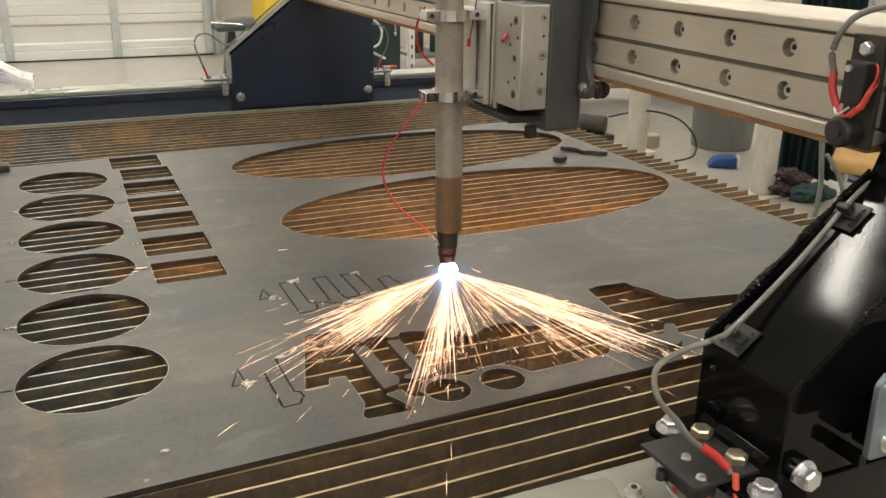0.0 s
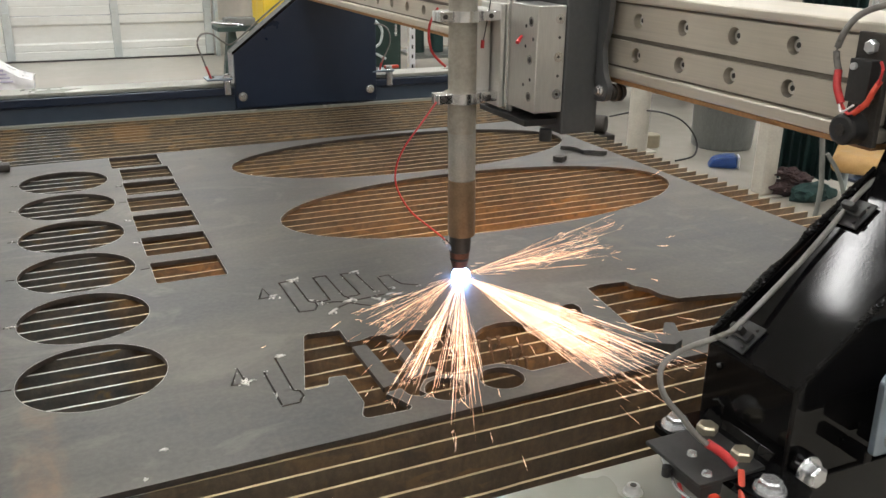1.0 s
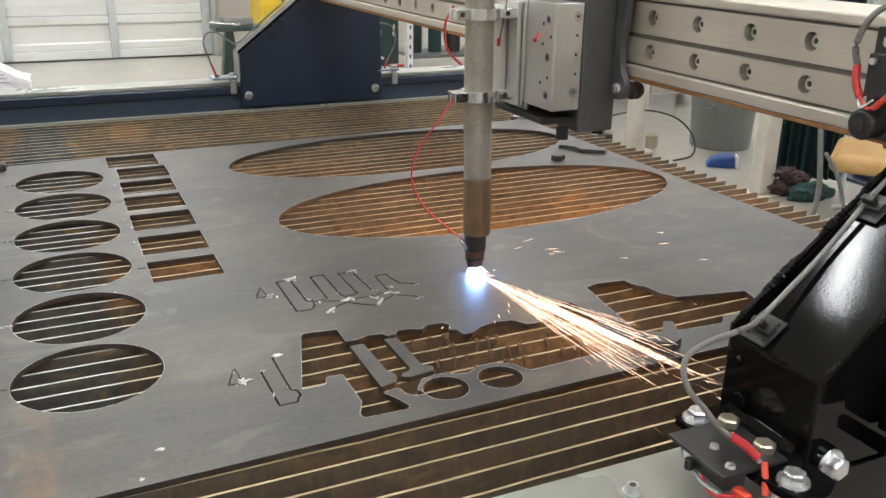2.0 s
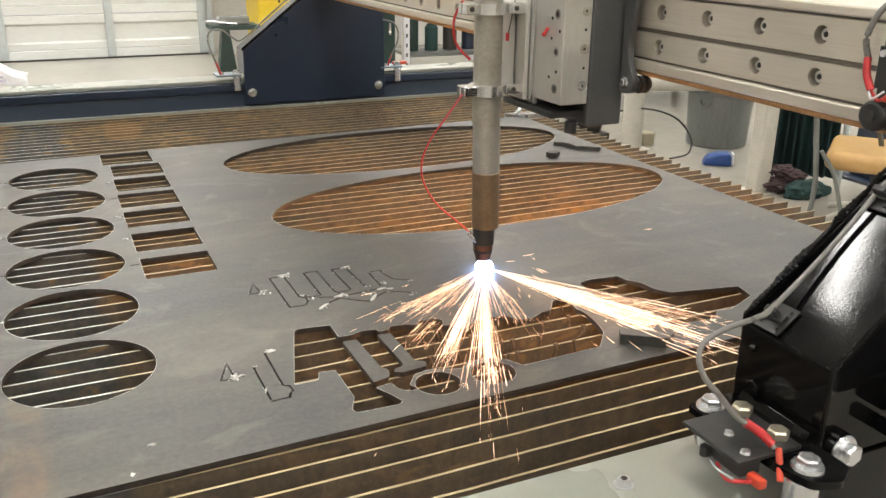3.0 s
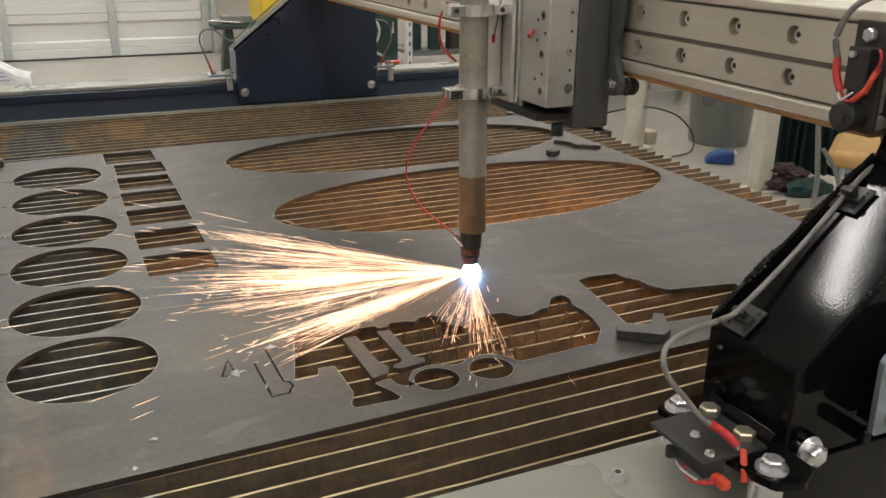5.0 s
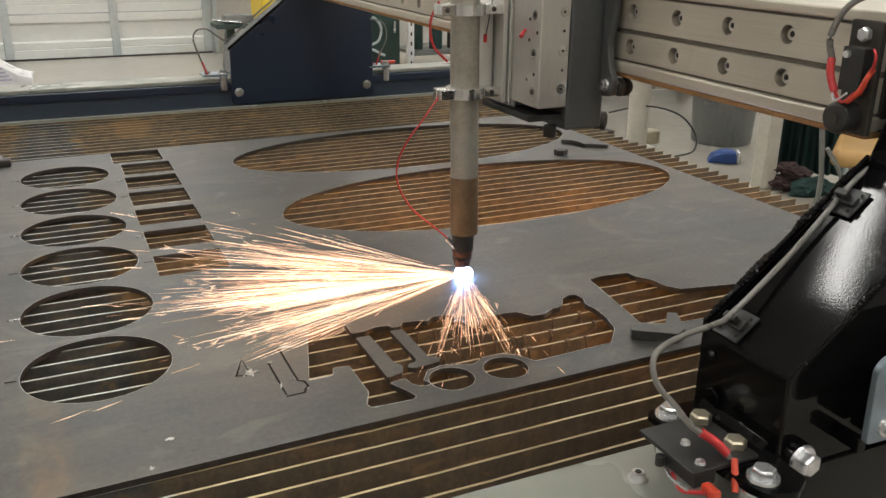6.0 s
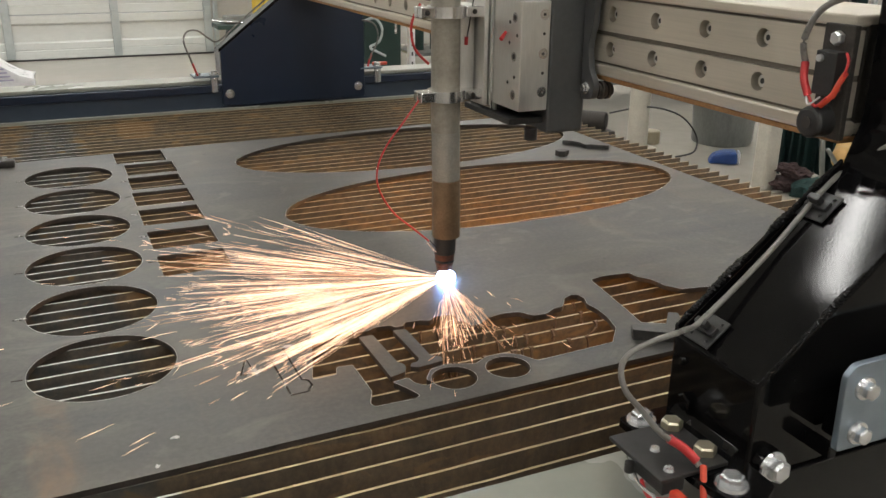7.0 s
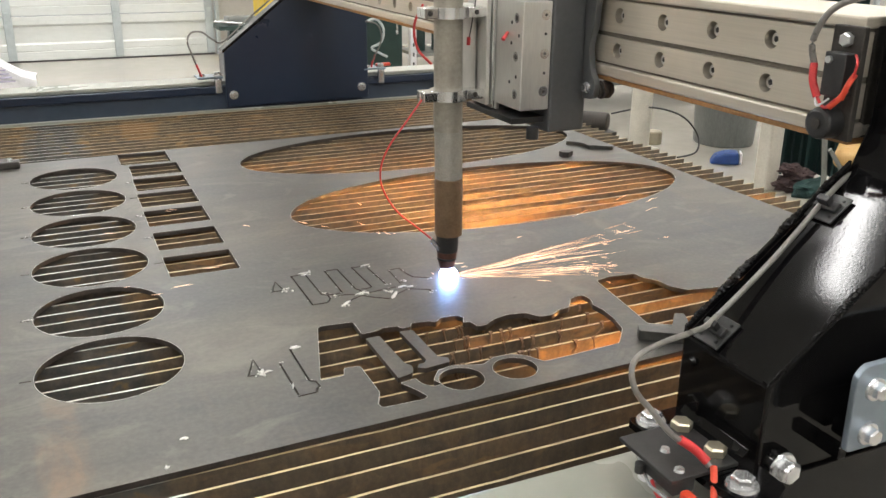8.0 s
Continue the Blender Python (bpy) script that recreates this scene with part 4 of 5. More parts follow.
    part("stop_wire", tube([(BX - 0.025, -0.533, 0.320), (BX - 0.028, -0.545, 0.313), (BX - 0.028, -0.556, 0.322)], 0.0014, 6), M_RED, lp)
    st = part("rubber_stop", cyl((BX - 0.030, -0.541, 0.299), (BX - 0.006, -0.541, 0.299), 0.0135, 0.0135, 24, bevel=0.003), M_DARK, g, "round black rubber stop")
    part("washer", cyl((BX - 0.0315, -0.541, 0.299), (BX - 0.030, -0.541, 0.299), 0.005, None, 14), M_SHADE, st)
    # far leg: a flat navy plate in front of a box
    fl = [(-0.036, 0.004), (-0.036, 0.145), (0.140, 0.280), (0.150, 0.30), (0.150, 0.47), (0.355, 0.47), (0.355, 0.004)]
    far = part("far_leg", prism(fl, "y", 1.2465, 1.2605, 0.0015), M_NAVY, g, "dark navy painted leg plate")
    part("leg_box", prism([(-0.030, 0.075), (-0.030, 0.140), (0.14, 0.272), (0.155, 0.30), (0.155, 0.46), (0.35, 0.46), (0.35, 0.075)], "y", 1.2625, 1.36, 0.002), M_BLACK, far, "gloss black box behind the plate")
    part("leg_rim", prism([(-0.040, 0.142), (-0.040, 0.150), (0.137, 0.2875), (0.142, 0.2815)], "y", 1.2455, 1.262, 0.0006), M_BLACK, far, "glossy black sloping edge")
    for x, z in ((-0.018, 0.034), (0.336, 0.034)):
        part("leg_bolt", hex_bolt((x, 1.2465, z), (0, -1, 0), 0.0095, 0.007, 0.0125), M_ZINC, far, "flanged zinc bolt")
    for x, sgn in ((-0.075, -1), (0.376, 1)):
        cp = part("carrier_plate", box((x - 0.033, 1.246, 0.078), (x + 0.033, 1.30, 0.0835), 0.002), M_ZINCPL, g, "steel roller carrier plate")
        part("carrier_bolt", hex_bolt((x + 0.02, 1.256, 0.085), (0, 0, 1), 0.009, 0.007, 0.012), M_ZINC, cp)
        part("carrier_bolt", hex_bolt((x - 0.02, 1.256, 0.085), (0, 0, 1), 0.008, 0.006, 0.0), M_ZINC, cp)
        part("roller", cyl((x + 0.02, 1.254, 0.040), (x + 0.02, 1.254, 0.0775), 0.010, None, 20, bevel=0.002), M_ZINC, cp, "steel guide roller")
    # made-up connector, stands in for a red tool handle by the rail
    part("connector", box((0.388, 1.268, 0.0837), (0.432, 1.280, 0.0925), 0.003), M_REDCLIP, g, "red crimp connector")
    fc = part("cable", tube([(-0.098, 1.245, 0.090), (-0.114, 1.243, 0.135), (-0.125, 1.243, 0.175), (-0.114, 1.243, 0.197), (-0.088, 1.243, 0.198), (-0.061, 1.25, 0.178), (-0.034, 1.26, 0.170), (0.029, 1.27, 0.218), (0.091, 1.27, 0.266), (0.15, 1.27, 0.31)], 0.0023, 8), M_CABLE, g, "grey control cable")
    part("red_sleeve", tube([(-0.097, 1.245, 0.086), (-0.102, 1.244, 0.100), (-0.108, 1.2435, 0.118)], 0.0028, 8), M_RED, fc, "red heat-shrink sleeve")
    fd = part("cable", tube([(0.366, 1.245, 0.090), (0.372, 1.243, 0.112), (0.392, 1.243, 0.150), (0.394, 1.243, 0.180), (0.380, 1.243, 0.203), (0.350, 1.244, 0.211)], 0.0023, 8), M_CABLE, g, "grey control cable")
    part("red_sleeve", tube([(0.365, 1.245, 0.086), (0.368, 1.244, 0.100), (0.376, 1.2435, 0.120)], 0.0028, 8), M_RED, fd, "red heat-shrink sleeve")
    return g


GANTRY = gantry()


# ---- the torch carriage ----
def torch_carriage():
    c = thing("torch_carriage", (TIP[0], TIP[1], 0.05), "torch carriage with an aluminium lifter and clamped plasma torch", "torch carriage")
    tx, ty = 0.0035, TIP[1]
    # torch
    to = part("torch_barrel", cyl((tx - 0.002, ty, 0.250), (tx - 0.004, ty, 0.47), 0.0182, None, 40), M_BARREL, c, "tarnished brass-grey torch barrel")
    part("sleeve", cyl((tx, ty, 0.1425), (tx - 0.002, ty, 0.2495), 0.0180, None, 40, bevel=0.0008), M_SLEEVE, to, "mottled light grey torch sleeve")
    part("heat_ring", cyl((tx - 0.0018, ty, 0.206), (tx - 0.002, ty, 0.2446), 0.0183, None, 40), M_BARREL, to)
    part("lower_sleeve", cyl((tx + 0.001, ty, 0.064), (tx, ty, 0.1422), 0.0185, None, 40, bevel=0.001), M_HEAT, to, "heat-browned lower torch sleeve")
    part("retaining_cap", cyl((tx - 0.0012, ty, 0.0405), (tx - 0.001, ty, 0.0638), 0.0146, 0.0150, 36, bevel=0.001), M_DARK, to, "black retaining cap")
    part("shield_ring", cyl((tx - 0.0014, ty, 0.0318), (tx - 0.0012, ty, 0.0403), 0.0132, 0.0138, 36, bevel=0.0008), M_COPPER, to, "scorched copper shield ring")
    part("seal_ring", cyl((tx - 0.0014, ty, 0.0288), (tx - 0.0014, ty, 0.0316), 0.0135, None, 36, bevel=0.0006), M_DARK, to, "black seal ring")
    part("nozzle", cyl((tx - 0.001, ty, 0.0170), (tx - 0.0014, ty, 0.0286), 0.0100, 0.0126, 32, bevel=0.001), M_COPPER, to, "scorched copper nozzle")
    # ring clamps
    for z in (0.2455, 0.347):
        bm = bmesh.new()
        n = 40
        rin, rout = 0.0186, 0.0235
        vs = []
        for k in range(n):
            a = 2 * math.pi * k / n
            vs.append([bm.verts.new((tx - 0.002 + r * math.cos(a), ty + r * math.sin(a), zz)) for r, zz in ((rin, z), (rout, z), (rout, z + 0.0135), (rin, z + 0.0135))])
        for k in range(n):
            for j in range(4):
                bm.faces.new((vs[k][j], vs[(k + 1) % n][j], vs[(k + 1) % n][(j + 1) % 4], vs[k][(j + 1) % 4]))
        cl = part("clamp_ring", bm, M_BRIGHT, c, "bright split clamp ring")
        part("clamp_lug", box((tx - 0.041, ty - 0.014, z + 0.0003), (tx - 0.0225, ty - 0.002, z + 0.0132), 0.001), M_BRIGHT, cl)
        part("clamp_lug", box((tx - 0.041, ty + 0.000, z + 0.0003), (tx - 0.0225, ty + 0.010, z + 0.0132), 0.001), M_BRIGHT, cl)
        part("clamp_screw", socket_bolt((tx - 0.033, ty - 0.014, z + 0.0068), (0, -1, 0), 0.0030, 0.0016), M_SHADE, cl)
        part("clamp_arm", box((tx + 0.019, ty - 0.013, z + 0.0006), (tx + 0.047, ty + 0.020, z + 0.0129), 0.001), M_BRIGHT, cl)
        part("arm_screw", socket_bolt((tx + 0.030, ty - 0.013, z + 0.0068), (0, -1, 0), 0.0030, 0.0012), M_SHADE, cl)
    # lifter: round guide, angle plates and the drilled block
    part("guide_column", box((0.0235, ty + 0.006, 0.250), (0.0455, ty + 0.034, 0.362), 0.006), M_ALU, c, "grey lifter column")
    part("angle_plate", box((0.0460, ty - 0.016, 0.2385), (0.0520, ty + 0.040, 0.368), 0.001), M_ALU, c)
    part("slide_plate", box((0.0530, ty - 0.0235, 0.2345), (0.0570, ty + 0.040, 0.378), 0.001), M_BRIGHT, c)
    part("slide_rail", box((0.0572, ty - 0.0265, 0.2340), (0.0610, ty + 0.038, 0.380), 0.0008), M_ALU, c)
    blk = part("lifter_block", box((0.0545, -0.155, 0.2435), (0.0935, -0.0895, 0.3715), 0.0012), M_ALU, c, "drilled aluminium lifter block")
    # dark discs inside bright rings paint the shade of the bolt sockets
    for z in (0.262, 0.307, 0.352):
        part("block_bolt", socket_bolt((0.0850, -0.1546, z + 0.004), (0, -1, 0), 0.0032, 0.0016), M_SHADE, blk)
        part("bolt_ring", cyl((0.0850, -0.1545, z + 0.004), (0.0850, -0.1556, z + 0.004), 0.0062, None, 20), M_BRIGHT, blk)
        part("block_bolt", socket_bolt((0.0549, -0.140, z), (-1, 0, 0), 0.0034, 0.0016), M_SHADE, blk)
        part("bolt_ring", cyl((0.0548, -0.140, z), (0.0540, -0.140, z), 0.0060, None, 20), M_BRIGHT, blk)
    # holes are not cut; black discs on the face give their darkness
    for z, y in ((0.275, -0.126), (0.322, -0.128), (0.346, -0.128), (0.283, -0.142), (0.332, -0.146)):
        part("dark_hole_disc", cyl((0.0546, y, z), (0.0541, y, z), 0.0022, None, 12), M_DARK, blk)
    for z in (0.288, 0.334):
        part("dark_hole_disc", cyl((0.0855, -0.1545, z), (0.0855, -0.1553, z), 0.0018, None, 12), M_DARK, blk)
    part("red_cap", cyl((0.0540, -0.118, 0.333), (0.045, -0.124, 0.326), 0.0020, 0.0026, 12), M_RED, blk, "red rubber cap")
    part("red_tag", cyl((0.0235 + 0.008, ty + 0.0055, 0.312), (0.0235 + 0.008, ty + 0.005, 0.322), 0.0024, None, 12), M_RED, c, "red plug")
    part("thin_wire", tube([(0.0315, ty + 0.004, 0.320), (0.032, ty - 0.004, 0.345), (0.036, ty - 0.006, 0.385), (0.030, ty, 0.43)], 0.0008, 6), M_DARK, c)
    # dark housing and roller arm that grip the beam
    hs = part("housing", box((0.0945, -0.156, 0.2140), (0.146, -0.040, 0.47), 0.003), M_SHELL, c, "dark grey painted carriage housing")
    part("housing_foot", box((0.0480, -0.146, 0.2260), (0.094, -0.020, 0.2335), 0.001), M_DARK, hs)
    part("back_plate", box((0.062, -0.0885, 0.236), (0.094, -0.030, 0.47), 0.002), M_SHELL, hs)
    part("motor_shaft", cyl((0.082, -0.14, 0.205), (0.082, -0.14, 0.2195), 0.008, None, 16), M_DARK, hs)
    arm = part("roller_arm", prism(rounded([(-0.160, 0.255), (-0.184, 0.258), (-0.188, 0.276), (-0.176, 0.292), (-0.170, 0.320), (-0.178, 0.345), (-0.182, 0.40), (-0.180, 0.47), (-0.157, 0.47)], 0.006), "x", 0.1375, 0.1460, 0.001), M_SHELL, c, "dark scalloped roller arm")
    part("arm_bolt", hex_bolt((0.1375, -0.172, 0.270), (-1, 0, 0), 0.0055, 0.004, 0.0075), M_ZINC, arm)
    bm = bmesh.new()
    for x0, r in ((0.1465, 0.0085), (0.1505, 0.0110), (0.1545, 0.0085), (0.1585, 0.0110), (0.1625, 0.0080)):
        cyl((x0, -0.180, 0.268), (x0 + 0.0036, -0.180, 0.268), r, None, 22, bm)
    part("guide_roller", bm, M_SHADE, c, "grooved dark guide roller")
    # red pilot wire to the cap
    w = part("pilot_wire", tube([(-0.040, ty - 0.012, 0.250), (-0.064, ty - 0.016, 0.223), (-0.086, ty - 0.018, 0.197), (-0.098, ty - 0.020, 0.172), (-0.096, ty - 0.018, 0.145), (-0.077, ty - 0.016, 0.112), (-0.048, ty - 0.013, 0.085), (-0.027, ty - 0.010, 0.066), (-0.016, ty - 0.006, 0.053)], 0.0012, 8), M_RED, c, "thin red pilot wire")
    part("ring_terminal", tube([(-0.026, ty - 0.009, 0.064), (-0.020, ty - 0.007, 0.057), (-0.011, ty - 0.002, 0.046)], 0.0032, 8), M_ZINC, w, "tinned ring terminal")
    part("back_wire", tube([(-0.014, ty + 0.045, 0.36), (-0.024, ty + 0.05, 0.335), (-0.020, ty + 0.05, 0.305), (-0.004, ty + 0.04, 0.285)], 0.0018, 6), M_RED, c, "thin red wire")
    return c


CARRIAGE = torch_carriage()

# ---- the hall's far corner ----


def posts():
    p = thing("post", (2.87, 3.38, FLOOR), "cream painted round steel post", "post", "steel posts")
    part("column", cyl((2.852, 3.38, FLOOR + 0.01), (2.852, 3.38, CEIL - 0.0005), 0.064, None, 28), M_CREAM, p)
    part("foot_plate", box((2.79, 3.30, FLOOR), (2.95, 3.46, FLOOR + 0.0098), 0.002), M_CREAM, p)
    r = thing("pipe_rail", (3.3, 3.33, -0.44), "cream painted horizontal pipe fixed to the posts", "pipe rail")
    part("pipe", tube([(2.90, 3.325, -0.435), (3.25, 3.26, -0.44), (3.75, 3.15, -0.46)], 0.045, 20, n=2), M_CREAM, r)
    part("elbow", cyl((2.87, 3.38, -0.49), (2.87, 3.38, -0.38), 0.054, None, 28, bevel=0.006), M_CREAM, r)
    q = thing("post", (2.90, 2.325, FLOOR), "cream painted square steel post", "post", "steel posts")
    part("column", box((2.855, 2.28, FLOOR + 0.01), (2.945, 2.37, CEIL - 0.0005), 0.01), M_CREAM, q)
    part("foot_plate", box((2.82, 2.245, FLOOR), (2.98, 2.405, FLOOR + 0.0098), 0.002), M_CREAM, q)


posts()


def lathe(profile, at, seg=32, bm=None):
    bm = bm or bmesh.new()
    rings = [[bm.verts.new((at[0] + r * math.cos(2 * math.pi * k / seg), at[1] + r * math.sin(2 * math.pi * k / seg), at[2] + z)) for k in range(seg)] for r, z in profile]
    for a, b in zip(rings, rings[1:]):
        for k in range(seg):
            bm.faces.new((a[k], a[(k + 1) % seg], b[(k + 1) % seg], b[k]))
    return bm


def bin_and_scoop():
    x, y = 3.48, 3.32
    b = thing("bin", (x, y, FLOOR), "round galvanised steel bin standing on the floor", "bin")
    prof = [(0.001, 0.002), (0.185, 0.0), (0.19, 0.01), (0.205, 0.33), (0.213, 0.335), (0.213, 0.35), (0.206, 0.355), (0.208, 0.385), (0.215, 0.39), (0.215, 0.405), (0.203, 0.405), (0.186, 0.02), (0.001, 0.015)]
    body = part("body", lathe(prof, (x, y, FLOOR), 40), M_BIN, b)
    part("handle", tube([(x - 0.18, y - 0.13, FLOOR + 0.30), (x - 0.20, y - 0.11, FLOOR + 0.27), (x - 0.21, y - 0.07, FLOOR + 0.27), (x - 0.205, y - 0.05, FLOOR + 0.30)], 0.007), M_BIN, body)
    s = thing("scoop", (3.1, 2.87, FLOOR), "blue plastic hand scoop lying on the floor", "scoop")
    bm = prism([(-0.085, 0.0), (-0.06, 0.05), (0.0, 0.072), (0.075, 0.075), (0.082, 0.0)], "y", -0.05, 0.05, 0.014)
    bmesh.ops.transform(bm, matrix=Matrix.Translation((3.1, 2.87, FLOOR + 0.001)) @ Matrix.Rotation(-0.62, 4, "Z"), verts=bm.verts)
    part("body", bm, M_BLUE, s)
    bm = box((0.083, -0.045, 0.004), (0.094, 0.045, 0.072), 0.004)
    bmesh.ops.transform(bm, matrix=Matrix.Translation((3.1, 2.87, FLOOR + 0.001)) @ Matrix.Rotation(-0.62, 4, "Z"), verts=bm.verts)
    part("rim", bm, M_PAPER, s, "white rim")


bin_and_scoop()


def blob(bm, at, size, rng, subdiv=3, rough=0.25):
    q = bmesh.ops.create_icosphere(bm, subdivisions=subdiv, radius=1)
    off = Vector((rng.uniform(0, 50), rng.uniform(0, 50), 0))
    for v in q["verts"]:
        v.co *= 1 + rough * noise.noise(v.co * 2.3 + off) + 0.4 * rough * noise.noise(v.co * 6 + off)
        v.co = Vector((v.co.x * size[0] + at[0], v.co.y * size[1] + at[1], max(FLOOR + 0.001, v.co.z * size[2] + at[2])))
    return bm


def corner_clutter():
    rng = random.Random(5)
    # welding curtain on a frame
    w = thing("welding_screen", (3.1, 2.2, FLOOR), "dark teal welding screen hung on a tube frame", "welding screen")
    n, bm = 40, bmesh.new()
    cols = []
    for i in range(n + 1):
        t = i / n
        x, y = 3.04 + 0.30 * t, 2.42 - 0.20 * t
        d = 0.022 * math.sin(i * 1.3) + 0.01 * math.sin(i * 2.9)
        cols.append([bm.verts.new((x + d * 0.6, y + d, z)) for z in (FLOOR + 0.06, FLOOR + 0.6, FLOOR + 1.2, FLOOR + 1.8)])
    for a, b in zip(cols, cols[1:]):
        for k in range(3):
            bm.faces.new((a[k], b[k], b[k + 1], a[k + 1]))
    bmesh.ops.solidify(bm, geom=bm.faces[:], thickness=0.004)
    part("curtain", bm, M_TEAL, w)
    for x, y in ((3.03, 2.435), (3.36, 2.21)):
        part("upright", cyl((x, y, FLOOR), (x, y, FLOOR + 1.86), 0.016, None, 14), M_DOORRIB, w)
    h = thing("cloth_heap", (3.03, 2.28, FLOOR), "heap of faded maroon work cloths", "cloth heap")
    for at, size in (((3.02, 2.28, 0.04), (0.11, 0.07, 0.045)), ((3.06, 2.25, 0.09), (0.08, 0.06, 0.03)), ((3.00, 2.27, 0.125), (0.07, 0.05, 0.025))):
        bm = bmesh.new()
        blob(bm, (at[0], at[1], FLOOR + at[2]), size, rng, 4, 0.4)
        part("cloth", bm, M_MAROON, h)
    u = thing("waste_sack", (3.08, 2.18, FLOOR), "dark teal waste sack slumped on the floor", "waste sack")
    bm = bmesh.new()
    blob(bm, (3.08, 2.16, FLOOR + 0.03), (0.13, 0.07, 0.06), rng, 3, 0.4)
    part("sack", bm, M_TEAL, u)
    # low chair with a tan seat, turned a corner towards the table
    cx, cy, sz = 3.02, 1.70, FLOOR + 0.285
    c = thing("chair", (cx, cy, FLOOR), "grey steel tube chair with a tan padded seat", "chair")
    bm = box((-0.23, -0.23, 0), (0.23, 0.23, 0.085), 0.035, seg=4)
    bmesh.ops.transform(bm, matrix=Matrix.Translation((cx, cy, sz)) @ Matrix.Rotation(radians(38), 4, "Z"), verts=bm.verts)
    part("seat", bm, M_TAN, c, "tan padded seat")
    part("seat_pan", box((cx - 0.14, cy - 0.14, sz - 0.02), (cx + 0.14, cy + 0.14, sz - 0.0005), 0.004), M_NAVY, c)
    part("frame_tube", tube([(2.72, 1.80, FLOOR + 0.001), (2.70, 1.77, FLOOR + 0.2), (2.645, 1.74, -0.50), (2.60, 1.73, -0.30), (2.63, 1.73, -0.285), (2.76, 1.73, -0.315), (2.94, 1.73, -0.36), (3.02, 1.73, -0.43), (3.06, 1.73, -0.56)], 0.012, 12), M_BIN, c, "bent grey tube frame")
    part("back_leg", tube([(2.80, 1.66, FLOOR + 0.001), (2.74, 1.70, -0.60), (2.66, 1.73, -0.47)], 0.010, 12), M_BIN, c)
    part("stem", cyl((cx, cy, FLOOR + 0.06), (cx, cy, sz - 0.0205), 0.035, None, 20), M_NAVY, c)
    for k in range(5):
        a = 2 * math.pi * k / 5 + 0.3
        part("foot", tube([(cx, cy, FLOOR + 0.075), (cx + 0.14 * math.cos(a), cy + 0.14 * math.sin(a), FLOOR + 0.055), (cx + 0.25 * math.cos(a), cy + 0.25 * math.sin(a), FLOOR + 0.018)], 0.016, 10), M_CREAM, c, "pale star foot")
    # made-up stand behind the chair, fills in for a dark blue shape
    ms = thing("grinder_stand", (3.75, 2.3, FLOOR), "dark blue pedestal stand", "grinder stand")
    part("pedestal", prism([(3.62, FLOOR + 0.02), (3.88, FLOOR + 0.02), (3.82, FLOOR + 0.7), (3.68, FLOOR + 0.7)], "y", 2.22, 2.38, 0.01), M_NAVY, ms)
    part("base_plate", box((3.55, 2.12, FLOOR), (3.95, 2.48, FLOOR + 0.0195), 0.004), M_NAVY, ms)
    part("head", cyl((3.55, 2.3, FLOOR + 0.80), (3.95, 2.3, FLOOR + 0.80), 0.095, None, 24, bevel=0.02), M_SHADE, ms)
    # machine parts and a hose by the round post
    m = thing("hose_reel", (2.75, 3.7, FLOOR), "small dark motor with a coiled black hose", "motor")
    part("motor_body", cyl((2.68, 3.78, FLOOR + 0.12), (2.80, 3.65, FLOOR + 0.12), 0.06, None, 24, bevel=0.012), M_SHADE, m)
    part("base", box((2.64, 3.60, FLOOR), (2.84, 3.82, FLOOR + 0.06), 0.005), M_SHADE, m)
    part("hose", tube([(2.80, 3.62, FLOOR + 0.18), (2.86, 3.32, FLOOR + 0.27), (3.05, 3.24, FLOOR + 0.22), (3.16, 3.2, FLOOR + 0.10), (3.08, 3.1, FLOOR + 0.02), (2.9, 3.05, FLOOR + 0.012)], 0.0055), M_DARK, m, "black rubber hose")
    k = thing("tin", (3.0, 3.42, FLOOR), "small dented brass-coloured tin on the floor", "tin")
    part("body", lathe([(0.001, 0.0), (0.055, 0.0), (0.058, 0.01), (0.058, 0.075), (0.05, 0.082), (0.001, 0.08)], (3.02, 3.46, FLOOR), 24), M_BRASSY, k)
    # pale workbench frame behind
    bch = thing("workbench", (3.7, 4.9, FLOOR), "pale workbench with a steel frame", "workbench")
    part("top", box((2.55, 4.4, FLOOR + 0.80), (4.6, 5.1, FLOOR + 0.85), 0.006), M_CREAM, bch)
    for x in (2.62, 4.53):
        for y in (4.46, 5.04):
            part("leg", box((x - 0.03, y - 0.03, FLOOR), (x + 0.03, y + 0.03, FLOOR + 0.7995), 0.004), M_CREAM, bch)
    part("shelf", box((2.6, 4.42, FLOOR + 0.20), (4.55, 5.08, FLOOR + 0.23), 0.004), M_BIN, bch)
    for i, (x, w2, h2, mm) in enumerate(((3.0, 0.28, 0.30, M_SHADE), (3.5, 0.35, 0.22, M_NAVY), (4.1, 0.32, 0.34, M_BIN))):
        bx = thing("tool_box", (x, 4.7, FLOOR + 0.85), "worn steel tool box on the workbench", "tool box", "tool boxes")
        part("body", box((x - w2 / 2, 4.55, FLOOR + 0.8505), (x + w2 / 2, 4.85, FLOOR + 0.85 + h2 * 0.75), 0.008), mm, bx)
        part("lid", box((x - w2 / 2 - 0.004, 4.546, FLOOR + 0.851 + h2 * 0.75), (x + w2 / 2 + 0.004, 4.854, FLOOR + 0.85 + h2), 0.01), mm, bx)
    # caster stool far off
    cs = thing("caster_wheel", (4.3, 3.9, FLOOR), "black rubber caster wheel on a fork", "caster")
    part("wheel", cyl((4.16, 4.05, FLOOR + 0.075), (4.20, 4.02, FLOOR + 0.075), 0.075, None, 24, bevel=0.012), M_DARK, cs)
